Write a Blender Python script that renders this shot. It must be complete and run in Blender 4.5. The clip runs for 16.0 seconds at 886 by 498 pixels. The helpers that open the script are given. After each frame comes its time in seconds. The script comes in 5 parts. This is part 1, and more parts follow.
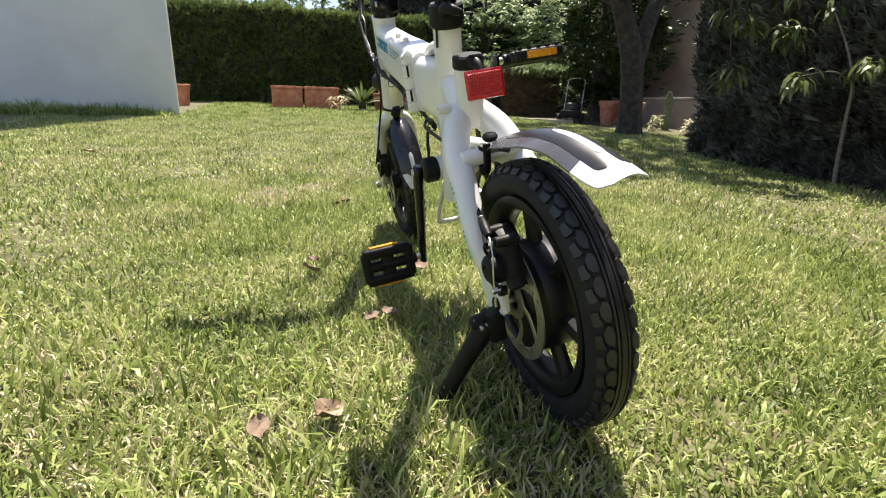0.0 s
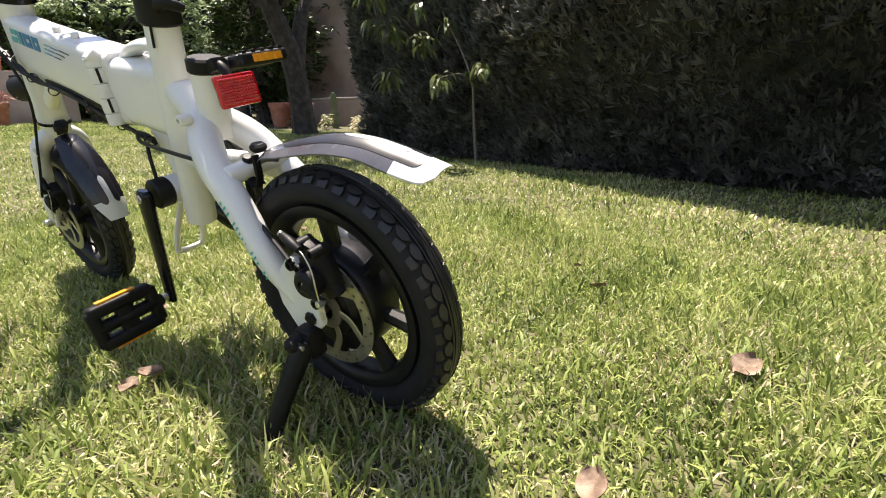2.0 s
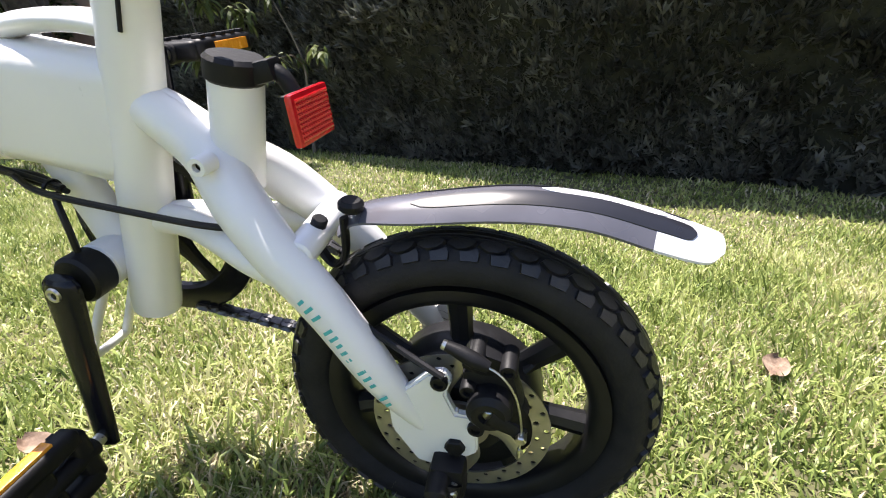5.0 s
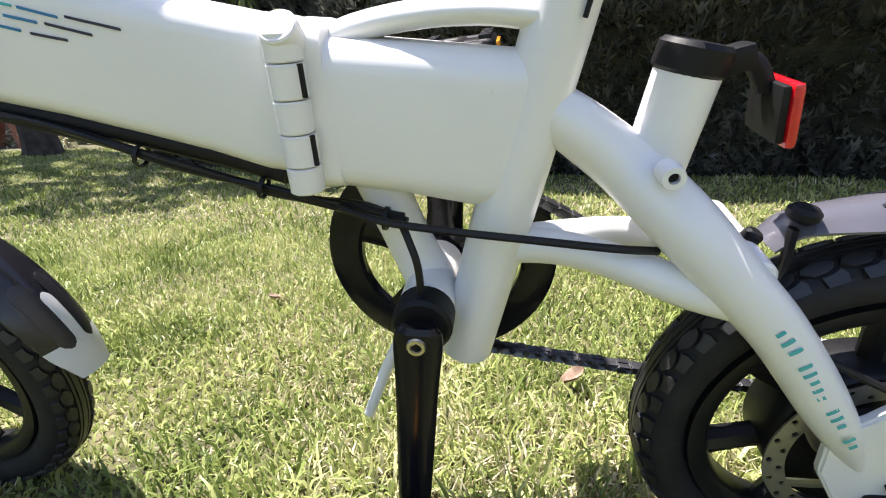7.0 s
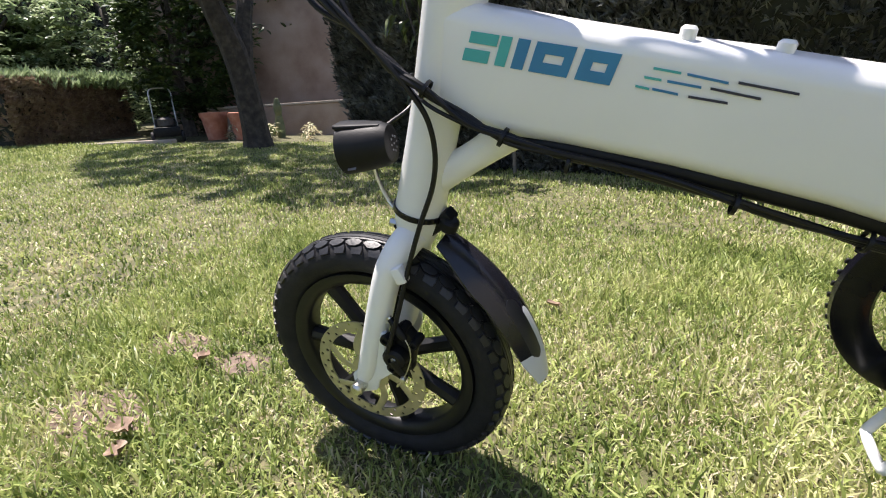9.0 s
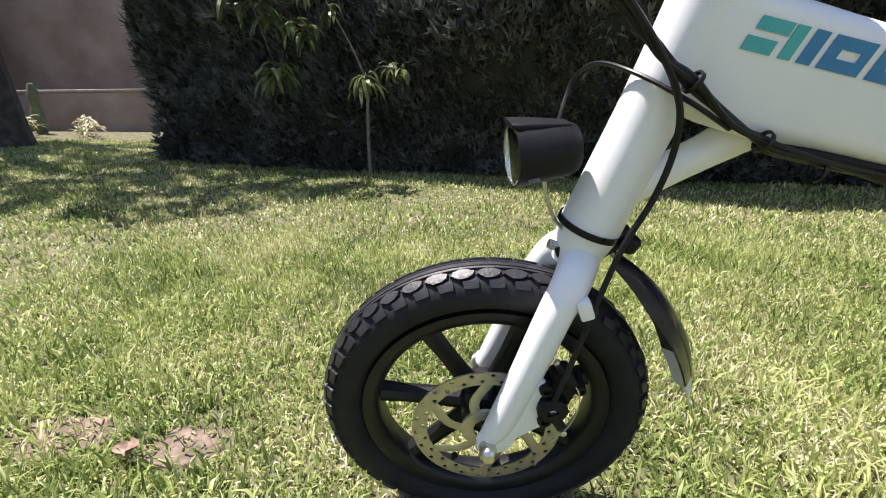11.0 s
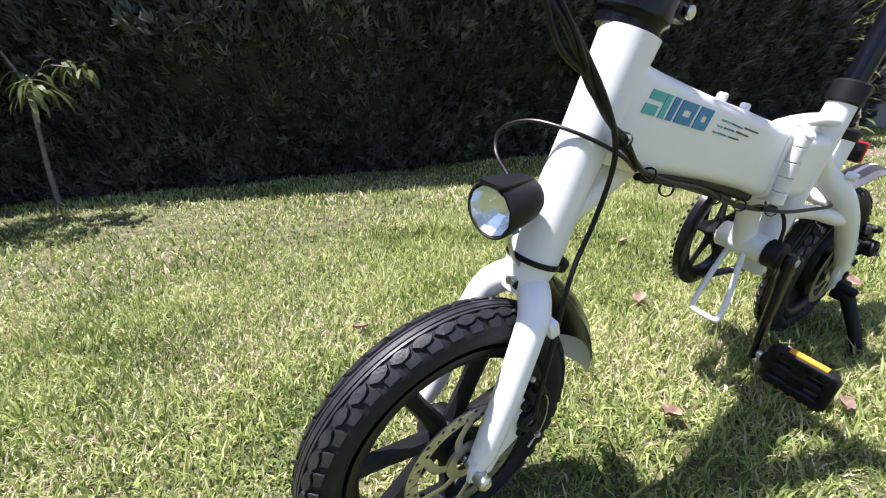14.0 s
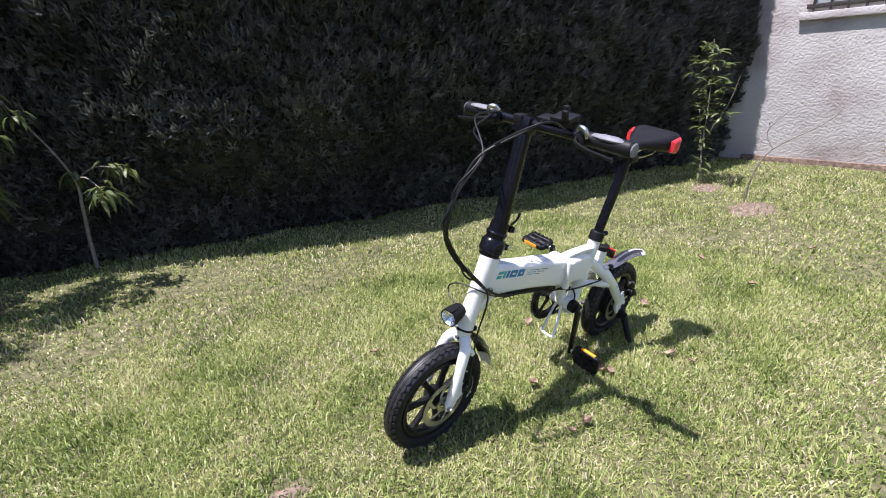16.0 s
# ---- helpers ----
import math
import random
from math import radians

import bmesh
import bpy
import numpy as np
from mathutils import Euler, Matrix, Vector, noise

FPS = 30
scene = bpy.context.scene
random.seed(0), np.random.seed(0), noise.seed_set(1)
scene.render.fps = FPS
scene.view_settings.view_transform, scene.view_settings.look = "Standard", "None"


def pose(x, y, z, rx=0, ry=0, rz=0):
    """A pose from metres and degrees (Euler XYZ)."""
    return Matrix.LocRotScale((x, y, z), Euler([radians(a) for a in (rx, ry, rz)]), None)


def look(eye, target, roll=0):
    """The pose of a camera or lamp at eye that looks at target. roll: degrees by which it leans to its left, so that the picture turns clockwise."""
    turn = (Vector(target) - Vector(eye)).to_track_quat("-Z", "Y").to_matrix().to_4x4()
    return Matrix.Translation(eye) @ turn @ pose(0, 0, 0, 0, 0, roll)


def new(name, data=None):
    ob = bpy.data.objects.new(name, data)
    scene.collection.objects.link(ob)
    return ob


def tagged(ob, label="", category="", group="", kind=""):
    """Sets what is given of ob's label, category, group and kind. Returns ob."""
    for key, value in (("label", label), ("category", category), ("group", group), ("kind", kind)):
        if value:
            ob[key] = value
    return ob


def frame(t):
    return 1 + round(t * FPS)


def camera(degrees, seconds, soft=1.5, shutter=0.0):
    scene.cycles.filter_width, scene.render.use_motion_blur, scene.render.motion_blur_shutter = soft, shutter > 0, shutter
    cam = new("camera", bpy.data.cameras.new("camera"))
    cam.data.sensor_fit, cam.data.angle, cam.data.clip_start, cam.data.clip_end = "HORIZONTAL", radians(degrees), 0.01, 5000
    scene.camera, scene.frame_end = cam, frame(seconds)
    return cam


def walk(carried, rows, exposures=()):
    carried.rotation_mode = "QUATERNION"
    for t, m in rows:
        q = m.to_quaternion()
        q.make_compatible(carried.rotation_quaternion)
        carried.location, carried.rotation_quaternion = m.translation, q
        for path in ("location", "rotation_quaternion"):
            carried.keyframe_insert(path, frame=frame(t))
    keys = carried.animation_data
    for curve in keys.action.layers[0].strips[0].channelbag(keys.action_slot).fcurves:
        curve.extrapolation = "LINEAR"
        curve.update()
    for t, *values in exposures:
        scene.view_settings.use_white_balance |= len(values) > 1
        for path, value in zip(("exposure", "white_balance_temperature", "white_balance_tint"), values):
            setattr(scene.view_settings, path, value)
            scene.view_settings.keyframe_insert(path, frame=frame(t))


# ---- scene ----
cam = camera(85.6, 16.0, soft=1.1)
PATH = [
    (0, (-0.515, 0.353, 0.397), (1.313, -0.226, -0.171), 1.7),
    (0.5, (-0.503, 0.437, 0.377), (1.085, -0.64, -0.186), 2.1),
    (1, (-0.482, 0.449, 0.389), (0.831, -0.95, -0.175), 1.6),
    (1.5, (-0.46, 0.448, 0.391), (0.699, -1.082, -0.171), 0.1),
    (2, (-0.444, 0.457, 0.4), (0.68, -1.101, -0.156), -1.1),
    (2.5, (-0.386, 0.481, 0.406), (0.686, -1.111, -0.156), -1.4),
    (3, (-0.317, 0.493, 0.438), (0.714, -1.123, -0.131), -1.5),
    (3.5, (-0.259, 0.501, 0.445), (0.666, -1.182, -0.115), -1.2),
    (3.7, (-0.239, 0.495, 0.443), (0.646, -1.203, -0.135), -1.1),
    (5.8, (0.05, 0.419, 0.448), (0.225, -1.474, -0.172), -0.1),
    (6, (0.069, 0.416, 0.447), (0.268, -1.486, -0.142), -1.1),
    (6.5, (0.161, 0.43, 0.446), (0.374, -1.467, -0.151), -2.0),
    (7, (0.282, 0.437, 0.442), (0.572, -1.454, -0.143), -2.9),
    (7.5, (0.406, 0.446, 0.466), (0.882, -1.403, -0.132), -3.6),
    (8, (0.503, 0.48, 0.478), (1.147, -1.32, -0.11), -3.6),
    (8.5, (0.565, 0.513, 0.5), (1.323, -1.243, -0.082), -3.8),
    (9, (0.617, 0.543, 0.505), (1.42, -1.194, -0.075), -3.4),
    (9.2, (0.658, 0.553, 0.501), (1.439, -1.195, -0.076), -3.4),
    (11.3, (1.021, 0.503, 0.518), (0.969, -1.396, -0.108), -1.8),
    (11.5, (1.043, 0.501, 0.548), (0.941, -1.388, -0.103), -2.6),
    (12, (1.098, 0.436, 0.517), (0.807, -1.436, -0.123), -2.4),
    (12.5, (1.155, 0.401, 0.526), (0.623, -1.407, -0.144), -2.3),
    (13, (1.183, 0.373, 0.509), (0.44, -1.358, -0.164), -1.9),
    (13.5, (1.189, 0.372, 0.511), (0.293, -1.284, -0.163), -2.0),
    (14, (1.197, 0.425, 0.582), (0.182, -1.155, -0.106), -2.2),
    (14.5, (1.238, 0.552, 0.719), (0.134, -0.97, 0.036), -2.8),
    (15, (1.343, 0.717, 0.876), (0.211, -0.783, 0.191), -3.3),
    (15.5, (1.529, 0.869, 0.988), (0.385, -0.62, 0.301), -3.5),
    (16, (1.696, 1.006, 1.11), (0.497, -0.436, 0.414), -3.2),
]
walk(cam, [(t, look(eye, target, roll)) for t, eye, target, roll in PATH], exposures=[(t, e, k, g) for t, e, k, g in ((0.0, 1.17, 6900, 12), (1.0, 1.28, 7150, 16), (2.0, 1.28, 7000, 15), (3.5, 1.39, 6700, 16), (5.8, 1.55, 6400, 17), (7.0, 1.46, 6400, 17), (8.0, 1.26, 6450, 17), (9.2, 1.12, 6450, 17), (11.5, 1.22, 6200, 19), (13.5, 1.27, 6000, 21), (14.5, 1.22, 5900, 22), (15.2, 1.16, 5850, 22), (16.0, 1.02, 5950, 22))])

# ---- world and sun ----
SUN_TO = Vector((0.34, -0.135, 1.0)).normalized()
world = bpy.data.worlds.new("sky")
scene.world = world
world.use_nodes = True
wn, wl = world.node_tree.nodes, world.node_tree.links
sky = wn.new("ShaderNodeTexSky")
sky.sky_type = "NISHITA"
sky.sun_disc = False
sky.sun_elevation = math.asin(SUN_TO.z)
sky.sun_rotation = math.atan2(SUN_TO.x, SUN_TO.y)
wl.new(sky.outputs["Color"], wn["Background"].inputs["Color"])
wn["Background"].inputs["Strength"].default_value = 0.10
sun_data = bpy.data.lights.new("sun", "SUN")
sun_data.energy = 5.0
sun_data.angle = radians(0.53)
sun_data.color = (1.0, 0.95, 0.86)
sun = new("sun", sun_data)
sun.matrix_world = look(SUN_TO * 20, (0, 0, 0))

# ---- materials ----
def material(name, colors, rough=0.6, metal=0.0, scale=20.0, bump=0.0, bump_scale=60.0, rough_var=0.08,
             by="noise", coat=0.0, translucent=None, spec=0.5, detail=4.0):
    """A surface whose colour runs through colors, by noise, per object or per loose piece, with fine relief."""
    m = bpy.data.materials.new(name)
    m.use_nodes = True
    n, l = m.node_tree.nodes, m.node_tree.links
    bsdf, out = n["Principled BSDF"], n["Material Output"]
    bsdf.inputs["Roughness"].default_value = rough
    bsdf.inputs["Metallic"].default_value = metal
    bsdf.inputs["Specular IOR Level"].default_value = spec
    if coat:
        bsdf.inputs["Coat Weight"].default_value = coat
        bsdf.inputs["Coat Roughness"].default_value = 0.06
    tc = n.new("ShaderNodeTexCoord")
    ns = n.new("ShaderNodeTexNoise")
    ns.inputs["Scale"].default_value = scale
    ns.inputs["Detail"].default_value = detail
    l.new(tc.outputs["Object"], ns.inputs["Vector"])
    ramp = n.new("ShaderNodeValToRGB")
    cr = ramp.color_ramp
    k = len(colors)
    lo, hi = (0.3, 0.7) if by == "noise" else (0.0, 1.0)
    while len(cr.elements) < k:
        cr.elements.new(0.5)
    for i, c in enumerate(colors):
        cr.elements[i].position = lo + (hi - lo) * i / max(1, k - 1)
        cr.elements[i].color = (*c, 1)
    if by == "noise":
        l.new(ns.outputs["Fac"], ramp.inputs["Fac"])
    else:
        if by == "island":
            src = n.new("ShaderNodeNewGeometry").outputs["Random Per Island"]
        else:
            src = n.new("ShaderNodeObjectInfo").outputs["Random"]
        mix = n.new("ShaderNodeMath")
        mix.operation = "MULTIPLY_ADD"
        mix.inputs[1].default_value = 0.65
        l.new(src, mix.inputs[0])
        sub = n.new("ShaderNodeMath")
        sub.operation = "MULTIPLY_ADD"
        sub.inputs[1].default_value = 1.3
        sub.inputs[2].default_value = -0.48
        l.new(ns.outputs["Fac"], sub.inputs[0])
        l.new(sub.outputs[0], mix.inputs[2])
        l.new(mix.outputs[0], ramp.inputs["Fac"])
    l.new(ramp.outputs["Color"], bsdf.inputs["Base Color"])
    if rough_var:
        rn = n.new("ShaderNodeTexNoise")
        rn.inputs["Scale"].default_value = bump_scale * 0.4
        l.new(tc.outputs["Object"], rn.inputs["Vector"])
        mr = n.new("ShaderNodeMapRange")
        mr.inputs["To Min"].default_value = max(0.02, rough - rough_var)
        mr.inputs["To Max"].default_value = min(1.0, rough + rough_var)
        l.new(rn.outputs["Fac"], mr.inputs["Value"])
        l.new(mr.outputs["Result"], bsdf.inputs["Roughness"])
    if bump:
        bn = n.new("ShaderNodeTexNoise")
        bn.inputs["Scale"].default_value = bump_scale
        bn.inputs["Detail"].default_value = 5
        l.new(tc.outputs["Object"], bn.inputs["Vector"])
        bp = n.new("ShaderNodeBump")
        bp.inputs["Strength"].default_value = bump
        bp.inputs["Distance"].default_value = 0.5 / bump_scale
        l.new(bn.outputs["Fac"], bp.inputs["Height"])
        l.new(bp.outputs["Normal"], bsdf.inputs["Normal"])
    if translucent:
        tr = n.new("ShaderNodeBsdfTranslucent")
        l.new(ramp.outputs["Color"], tr.inputs["Color"])
        mx = n.new("ShaderNodeMixShader")
        mx.inputs[0].default_value = translucent
        l.new(bsdf.outputs[0], mx.inputs[1])
        l.new(tr.outputs[0], mx.inputs[2])
        l.new(mx.outputs[0], out.inputs["Surface"])
    return m


WHITE = material("white_paint", [(.74, .74, .73), (.80, .80, .79)], 0.32, scale=6, bump=0.04, bump_scale=300, coat=0.25)
BLACK = material("black_plastic", [(.006, .006, .007), (.011, .011, .012)], 0.5, scale=30, bump=0.15, bump_scale=500, spec=.22)
GLOSS = material("gloss_black", [(.004, .004, .007), (.007, .007, .011)], 0.2, scale=20, spec=.25)
ALLOY = material("black_alloy", [(.006, .006, .007), (.011, .011, .012)], 0.42, scale=40, bump=0.1, bump_scale=400, spec=.35)
RUBBER = material("tyre_rubber", [(.009, .009, .010), (.017, .0165, .019)], 0.7, scale=35, bump=0.3, bump_scale=260, spec=.3)
TREAD = material("tread_rubber", [(.009, .009, .010), (.022, .0215, .0245)], 0.46, scale=60, bump=0.3, bump_scale=300, spec=.55)
STEEL = material("steel", [(.55, .54, .50), (.66, .65, .60)], 0.3, 1.0, scale=40, bump=0.1, bump_scale=500)
ROTOR = material("rotor_steel", [(.42, .40, .34), (.54, .51, .44)], 0.4, 0.85, scale=50, bump=0.1, bump_scale=600)
CHAIN = material("chain_steel", [(.07, .07, .075), (.17, .17, .175)], 0.45, 0.9, scale=90)
CABLE = material("cable_black", [(.005, .005, .006), (.010, .010, .012)], 0.4, scale=50, spec=.28)
RED = material("red_lens", [(.52, .005, .012), (.68, .010, .018)], 0.22, scale=120, bump=0.5, bump_scale=420, coat=0.6)
REDPAD = material("red_cover", [(.55, .02, .03), (.68, .04, .05)], 0.4, scale=20)
AMBER = material("amber_lens", [(.75, .26, .02), (.9, .40, .03)], 0.25, scale=160, bump=0.4, bump_scale=400, coat=0.5)
GREY = material("grey_grip", [(.13, .13, .15), (.19, .19, .21)], 0.6, scale=60, bump=0.3, bump_scale=500)
FENDER = material("fender_plastic", [(.075, .075, .090), (.110, .108, .128)], 0.26, scale=14, coat=0.3)
FENDER_BLACK = material("black_fender_plastic", [(.010, .010, .014), (.018, .018, .024)], 0.22, scale=14)
FENDER_GREY = material("fender_grey", [(.58, .59, .62), (.68, .68, .70)], 0.35, scale=9)
FENDER_DARK = material("fender_stripe", [(.014, .014, .018), (.024, .024, .03)], 0.3, scale=14)
TEAL = material("teal_print", [(.05, .36, .38), (.06, .42, .42)], 0.4, scale=20)
BLUE = material("blue_print", [(.025, .17, .36), (.03, .21, .42)], 0.4, scale=20)
NAVY = material("navy_print", [(.02, .022, .05), (.03, .032, .07)], 0.4, scale=20)
SADDLE = material("saddle_cover", [(.006, .006, .007), (.011, .011, .013)], 0.55, scale=40, bump=0.3, bump_scale=300, spec=.25)

GRASS = material("grass_blade", [(0.073, 0.112, 0.026), (0.207, 0.273, 0.07), (0.402, 0.453, 0.152), (0.55, 0.535, 0.285)], 0.42,
                 by="island", scale=3.4, translucent=0.36, rough_var=0, spec=0.35)
STRAW = material("dry_blade", [(0.445, 0.371, 0.212), (0.572, 0.503, 0.329), (0.689, 0.636, 0.466)], 0.7, by="island", scale=3, translucent=0.25, rough_var=0)
SOIL = material("soil_thatch", [(.045, .045, .018), (.095, .092, .040), (.19, .165, .09)], 0.9, scale=22, bump=0.7, bump_scale=110)
BARE = material("bare_soil", [(.085, .058, .044), (.16, .115, .088), (.27, .20, .155)], 0.95, scale=30, bump=0.8, bump_scale=90)
HEDGE = material("hedge_leaf", [(.029, .031, .026), (.076, .078, .068), (.140, .143, .124), (.255, .260, .230)], 0.45, by="island", scale=2.6, translucent=0.2, rough_var=0)
# near-black body colour stands in for the deep shade behind the hedge sprigs
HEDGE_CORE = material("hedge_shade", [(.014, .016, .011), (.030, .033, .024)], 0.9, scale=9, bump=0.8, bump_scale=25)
HEDGE_FAR = material("far_hedge_leaf", [(.05, .075, .022), (.11, .16, .05), (.22, .28, .09)], 0.5, by="island", scale=1.2, translucent=0.45, rough_var=0)
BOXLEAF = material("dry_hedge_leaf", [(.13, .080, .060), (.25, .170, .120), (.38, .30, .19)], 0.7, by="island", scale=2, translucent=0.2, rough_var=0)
PINKWALL = material("pink_plaster", [(.38, .27, .23), (.48, .36, .31), (.56, .45, .40)], 0.9, scale=3, bump=0.4, bump_scale=40)
# brighter copy of the tree leaf: sunlight on the foliage is put into the colour
TREE_LIT = material("sunlit_leaf", [(.12, .18, .08), (.28, .36, .18), (.48, .54, .34)], 0.4, by="island", scale=1.2, translucent=0.4, rough_var=0)
LEAF = material("long_leaf", [(.06, .085, .028), (.11, .145, .048), (.20, .225, .09)], 0.38, by="island", scale=3, translucent=0.35, rough_var=0)
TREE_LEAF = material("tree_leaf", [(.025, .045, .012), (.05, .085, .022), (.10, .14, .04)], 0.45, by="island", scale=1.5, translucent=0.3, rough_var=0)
BARK = material("bark", [(.022, .018, .015), (.045, .037, .031), (.08, .067, .056)], 0.9, scale=14, bump=0.9, bump_scale=35)
TWIG = material("twig_bark", [(.14, .12, .10), (.24, .21, .17)], 0.8, scale=40, bump=0.5, bump_scale=120)
DEAD = material("dead_leaf", [(.095, .058, .038), (.21, .140, .095), (.40, .30, .215)], 0.75, scale=40, bump=0.5, bump_scale=200)
STUCCO = material("stucco_white", [(.30, .255, .245), (.44, .41, .40), (.50, .48, .47), (.53, .515, .505)], 0.95, scale=1.9, bump=0.75, bump_scale=46)
PLASTER = material("house_plaster", [(.72, .71, .70), (.80, .79, .78)], 0.85, scale=2.5, bump=0.4, bump_scale=40)
TANWALL = material("tan_plaster", [(.24, .165, .13), (.33, .24, .195), (.40, .31, .26)], 0.9, scale=2.2, bump=0.4, bump_scale=40)
TERRA = material("terracotta", [(.32, .105, .06), (.42, .16, .10), (.50, .24, .165)], 0.8, scale=9, bump=0.3, bump_scale=60)
STONE = material("edging_stone", [(.30, .25, .21), (.44, .38, .33)], 0.9, scale=8, bump=0.6, bump_scale=50)
IRON = material("iron_bar", [(.05, .045, .045), (.10, .09, .085)], 0.6, 0.6, scale=30, bump=0.4, bump_scale=150)
CACTUS = material("cactus_skin", [(.08, .10, .05), (.16, .17, .09)], 0.7, scale=12, bump=0.4, bump_scale=60)
ROOF = material("roof_trim", [(.55, .50, .48), (.66, .62, .60)], 0.8, scale=6, bump=0.3, bump_scale=40)


def glass_material(name, tint, rough=0.02):
    m = bpy.data.materials.new(name)
    m.use_nodes = True
    b = m.node_tree.nodes["Principled BSDF"]
    b.inputs["Base Color"].default_value = (*tint, 1)
    b.inputs["Transmission Weight"].default_value = 1.0
    b.inputs["Roughness"].default_value = rough
    b.inputs["IOR"].default_value = 1.46
    return m


GLASS = glass_material("lamp_glass", (.95, .98, 1.0))
PANE = material("window_pane", [(.30, .32, .34), (.38, .40, .42)], 0.08, scale=2, coat=0.6)
CHROME = material("chrome_reflector", [(.75, .78, .82), (.85, .87, .9)], 0.12, 1.0, scale=30, bump=0.25, bump_scale=220)

# ---- mesh helpers ----
def part(name, bm, mat, parent, label="", smooth=True):
    me = bpy.data.meshes.new(name)
    bmesh.ops.recalc_face_normals(bm, faces=bm.faces)
    bm.to_mesh(me)
    bm.free()
    if smooth:
        me.polygons.foreach_set("use_smooth", [True] * len(me.polygons))
        me.set_sharp_from_angle(angle=radians(38))
    me.materials.append(mat)
    ob = new(name, me)
    if parent:
        ob.parent = parent
    if label:
        tagged(ob, label)
    return ob


def raw(name, verts, faces, mat, parent=None, smooth=False):
    me = bpy.data.meshes.new(name)
    me.from_pydata(verts, [], faces)
    if smooth:
        me.polygons.foreach_set("use_smooth", [True] * len(me.polygons))
        me.set_sharp_from_angle(angle=radians(38))
    me.materials.append(mat)
    ob = new(name, me)
    if parent:
        ob.parent = parent
    return ob


def thing(name, m, label, category, group="", kind=""):
    ob = new(name)
    ob.empty_display_size = 0.1
    ob.matrix_world = m
    return tagged(ob, label, category, group, kind)


def spline(pts, per=6):
    """Catmull-Rom through pts; each pt may carry more numbers than three."""
    p = [np.array(q, float) for q in pts]
    p = [2 * p[0] - p[1]] + p + [2 * p[-1] - p[-2]]
    out = []
    for i in range(1, len(p) - 2):
        a, b, c, d = p[i - 1:i + 3]
        for k in range(per):
            t = k / per
            out.append(0.5 * (2 * b + (c - a) * t + (2 * a - 5 * b + 4 * c - d) * t * t + (3 * b - a - 3 * c + d) * t ** 3))
    out.append(p[-2])
    return out


def tube(bm, pts, r, seg=12, per=5, flat=1.0, flat_axis=(0, 1, 0), cap=True):
    """A round (or flattened) tube along pts; r: one radius or one for each point."""
    rs = [r] * len(pts) if isinstance(r, (int, float)) else list(r)
    q = [(*p, s) for p, s in zip(pts, rs)]
    q = spline(q, per) if per > 1 and len(pts) > 2 else [np.array(v, float) for v in q]
    c = [Vector(v[:3]) for v in q]
    rings = []
    side = None
    for i, v in enumerate(c):
        d = (c[min(i + 1, len(c) - 1)] - c[max(i - 1, 0)]).normalized()
        if side is None:
            side = Vector(flat_axis)
            if abs(side.dot(d)) > 0.95:
                side = Vector((0, 0, 1)) if abs(d.z) < 0.9 else Vector((1, 0, 0))
        side = (side - d * side.dot(d)).normalized()
        up = d.cross(side)
        rr = q[i][3]
        rings.append([bm.verts.new(v + side * (rr * flat * math.cos(a)) + up * (rr * math.sin(a)))
                      for a in (2 * math.pi * k / seg for k in range(seg))])
    for a, b in zip(rings, rings[1:]):
        for k in range(seg):
            bm.faces.new((a[k], a[(k + 1) % seg], b[(k + 1) % seg], b[k]))
    if cap:
        bm.faces.new(rings[0][::-1])
        bm.faces.new(rings[-1])
    return bm


def box(bm, size, m=None, bevel=0.0, seg=2):
    """A box with rounded edges at the pose m."""
    b = bmesh.new()
    bmesh.ops.create_cube(b, size=1.0)
    bmesh.ops.scale(b, vec=size, verts=b.verts)
    if bevel:
        bmesh.ops.bevel(b, geom=b.edges[:], offset=bevel, segments=seg, profile=0.6, affect="EDGES")
    b.transform(m or Matrix())
    join(bm, b)
    return bm


def join(bm, b):
    me = bpy.data.meshes.new("tmp")
    b.to_mesh(me)
    b.free()
    bm.from_mesh(me)
    bpy.data.meshes.remove(me)


def lathe(bm, profile, m=None, seg=32, closed=False):
    """Turns (radius, height) pairs round the y axis."""
    m = m or Matrix()
    rings = []
    for r, h in profile:
        if r < 1e-6:
            rings.append([bm.verts.new(m @ Vector((0, h, 0)))])
        else:
            rings.append([bm.verts.new(m @ Vector((r * math.cos(a), h, r * math.sin(a)))) for a in (2 * math.pi * k / seg for k in range(seg))])
    pairs = list(zip(rings, rings[1:])) + ([(rings[-1], rings[0])] if closed else [])
    for a, b in pairs:
        for k in range(seg):
            f = (a[k % len(a)], a[(k + 1) % len(a)], b[(k + 1) % len(b)], b[k % len(b)])
            f = tuple(dict.fromkeys(f))
            if len(f) > 2:
                bm.faces.new(f)
    return bm


def cyl(bm, a, b, r, seg=16, bevel=0.0, r2=None):
    """A cylinder from a to b with softened rims."""
    a, b = Vector(a), Vector(b)
    d = b - a
    n = d.length
    r2 = r if r2 is None else r2
    m = Matrix.Translation(a) @ Vector((0, 1, 0)).rotation_difference(d.normalized()).to_matrix().to_4x4()
    e = min(bevel, r * 0.5, n * 0.45)
    prof = [(0, 0), (r - e, 0), (r, e), (r2, n - e), (r2 - e, n), (0, n)] if e else [(0, 0), (r, 0), (r2, n), (0, n)]
    return lathe(bm, prof, m, seg)


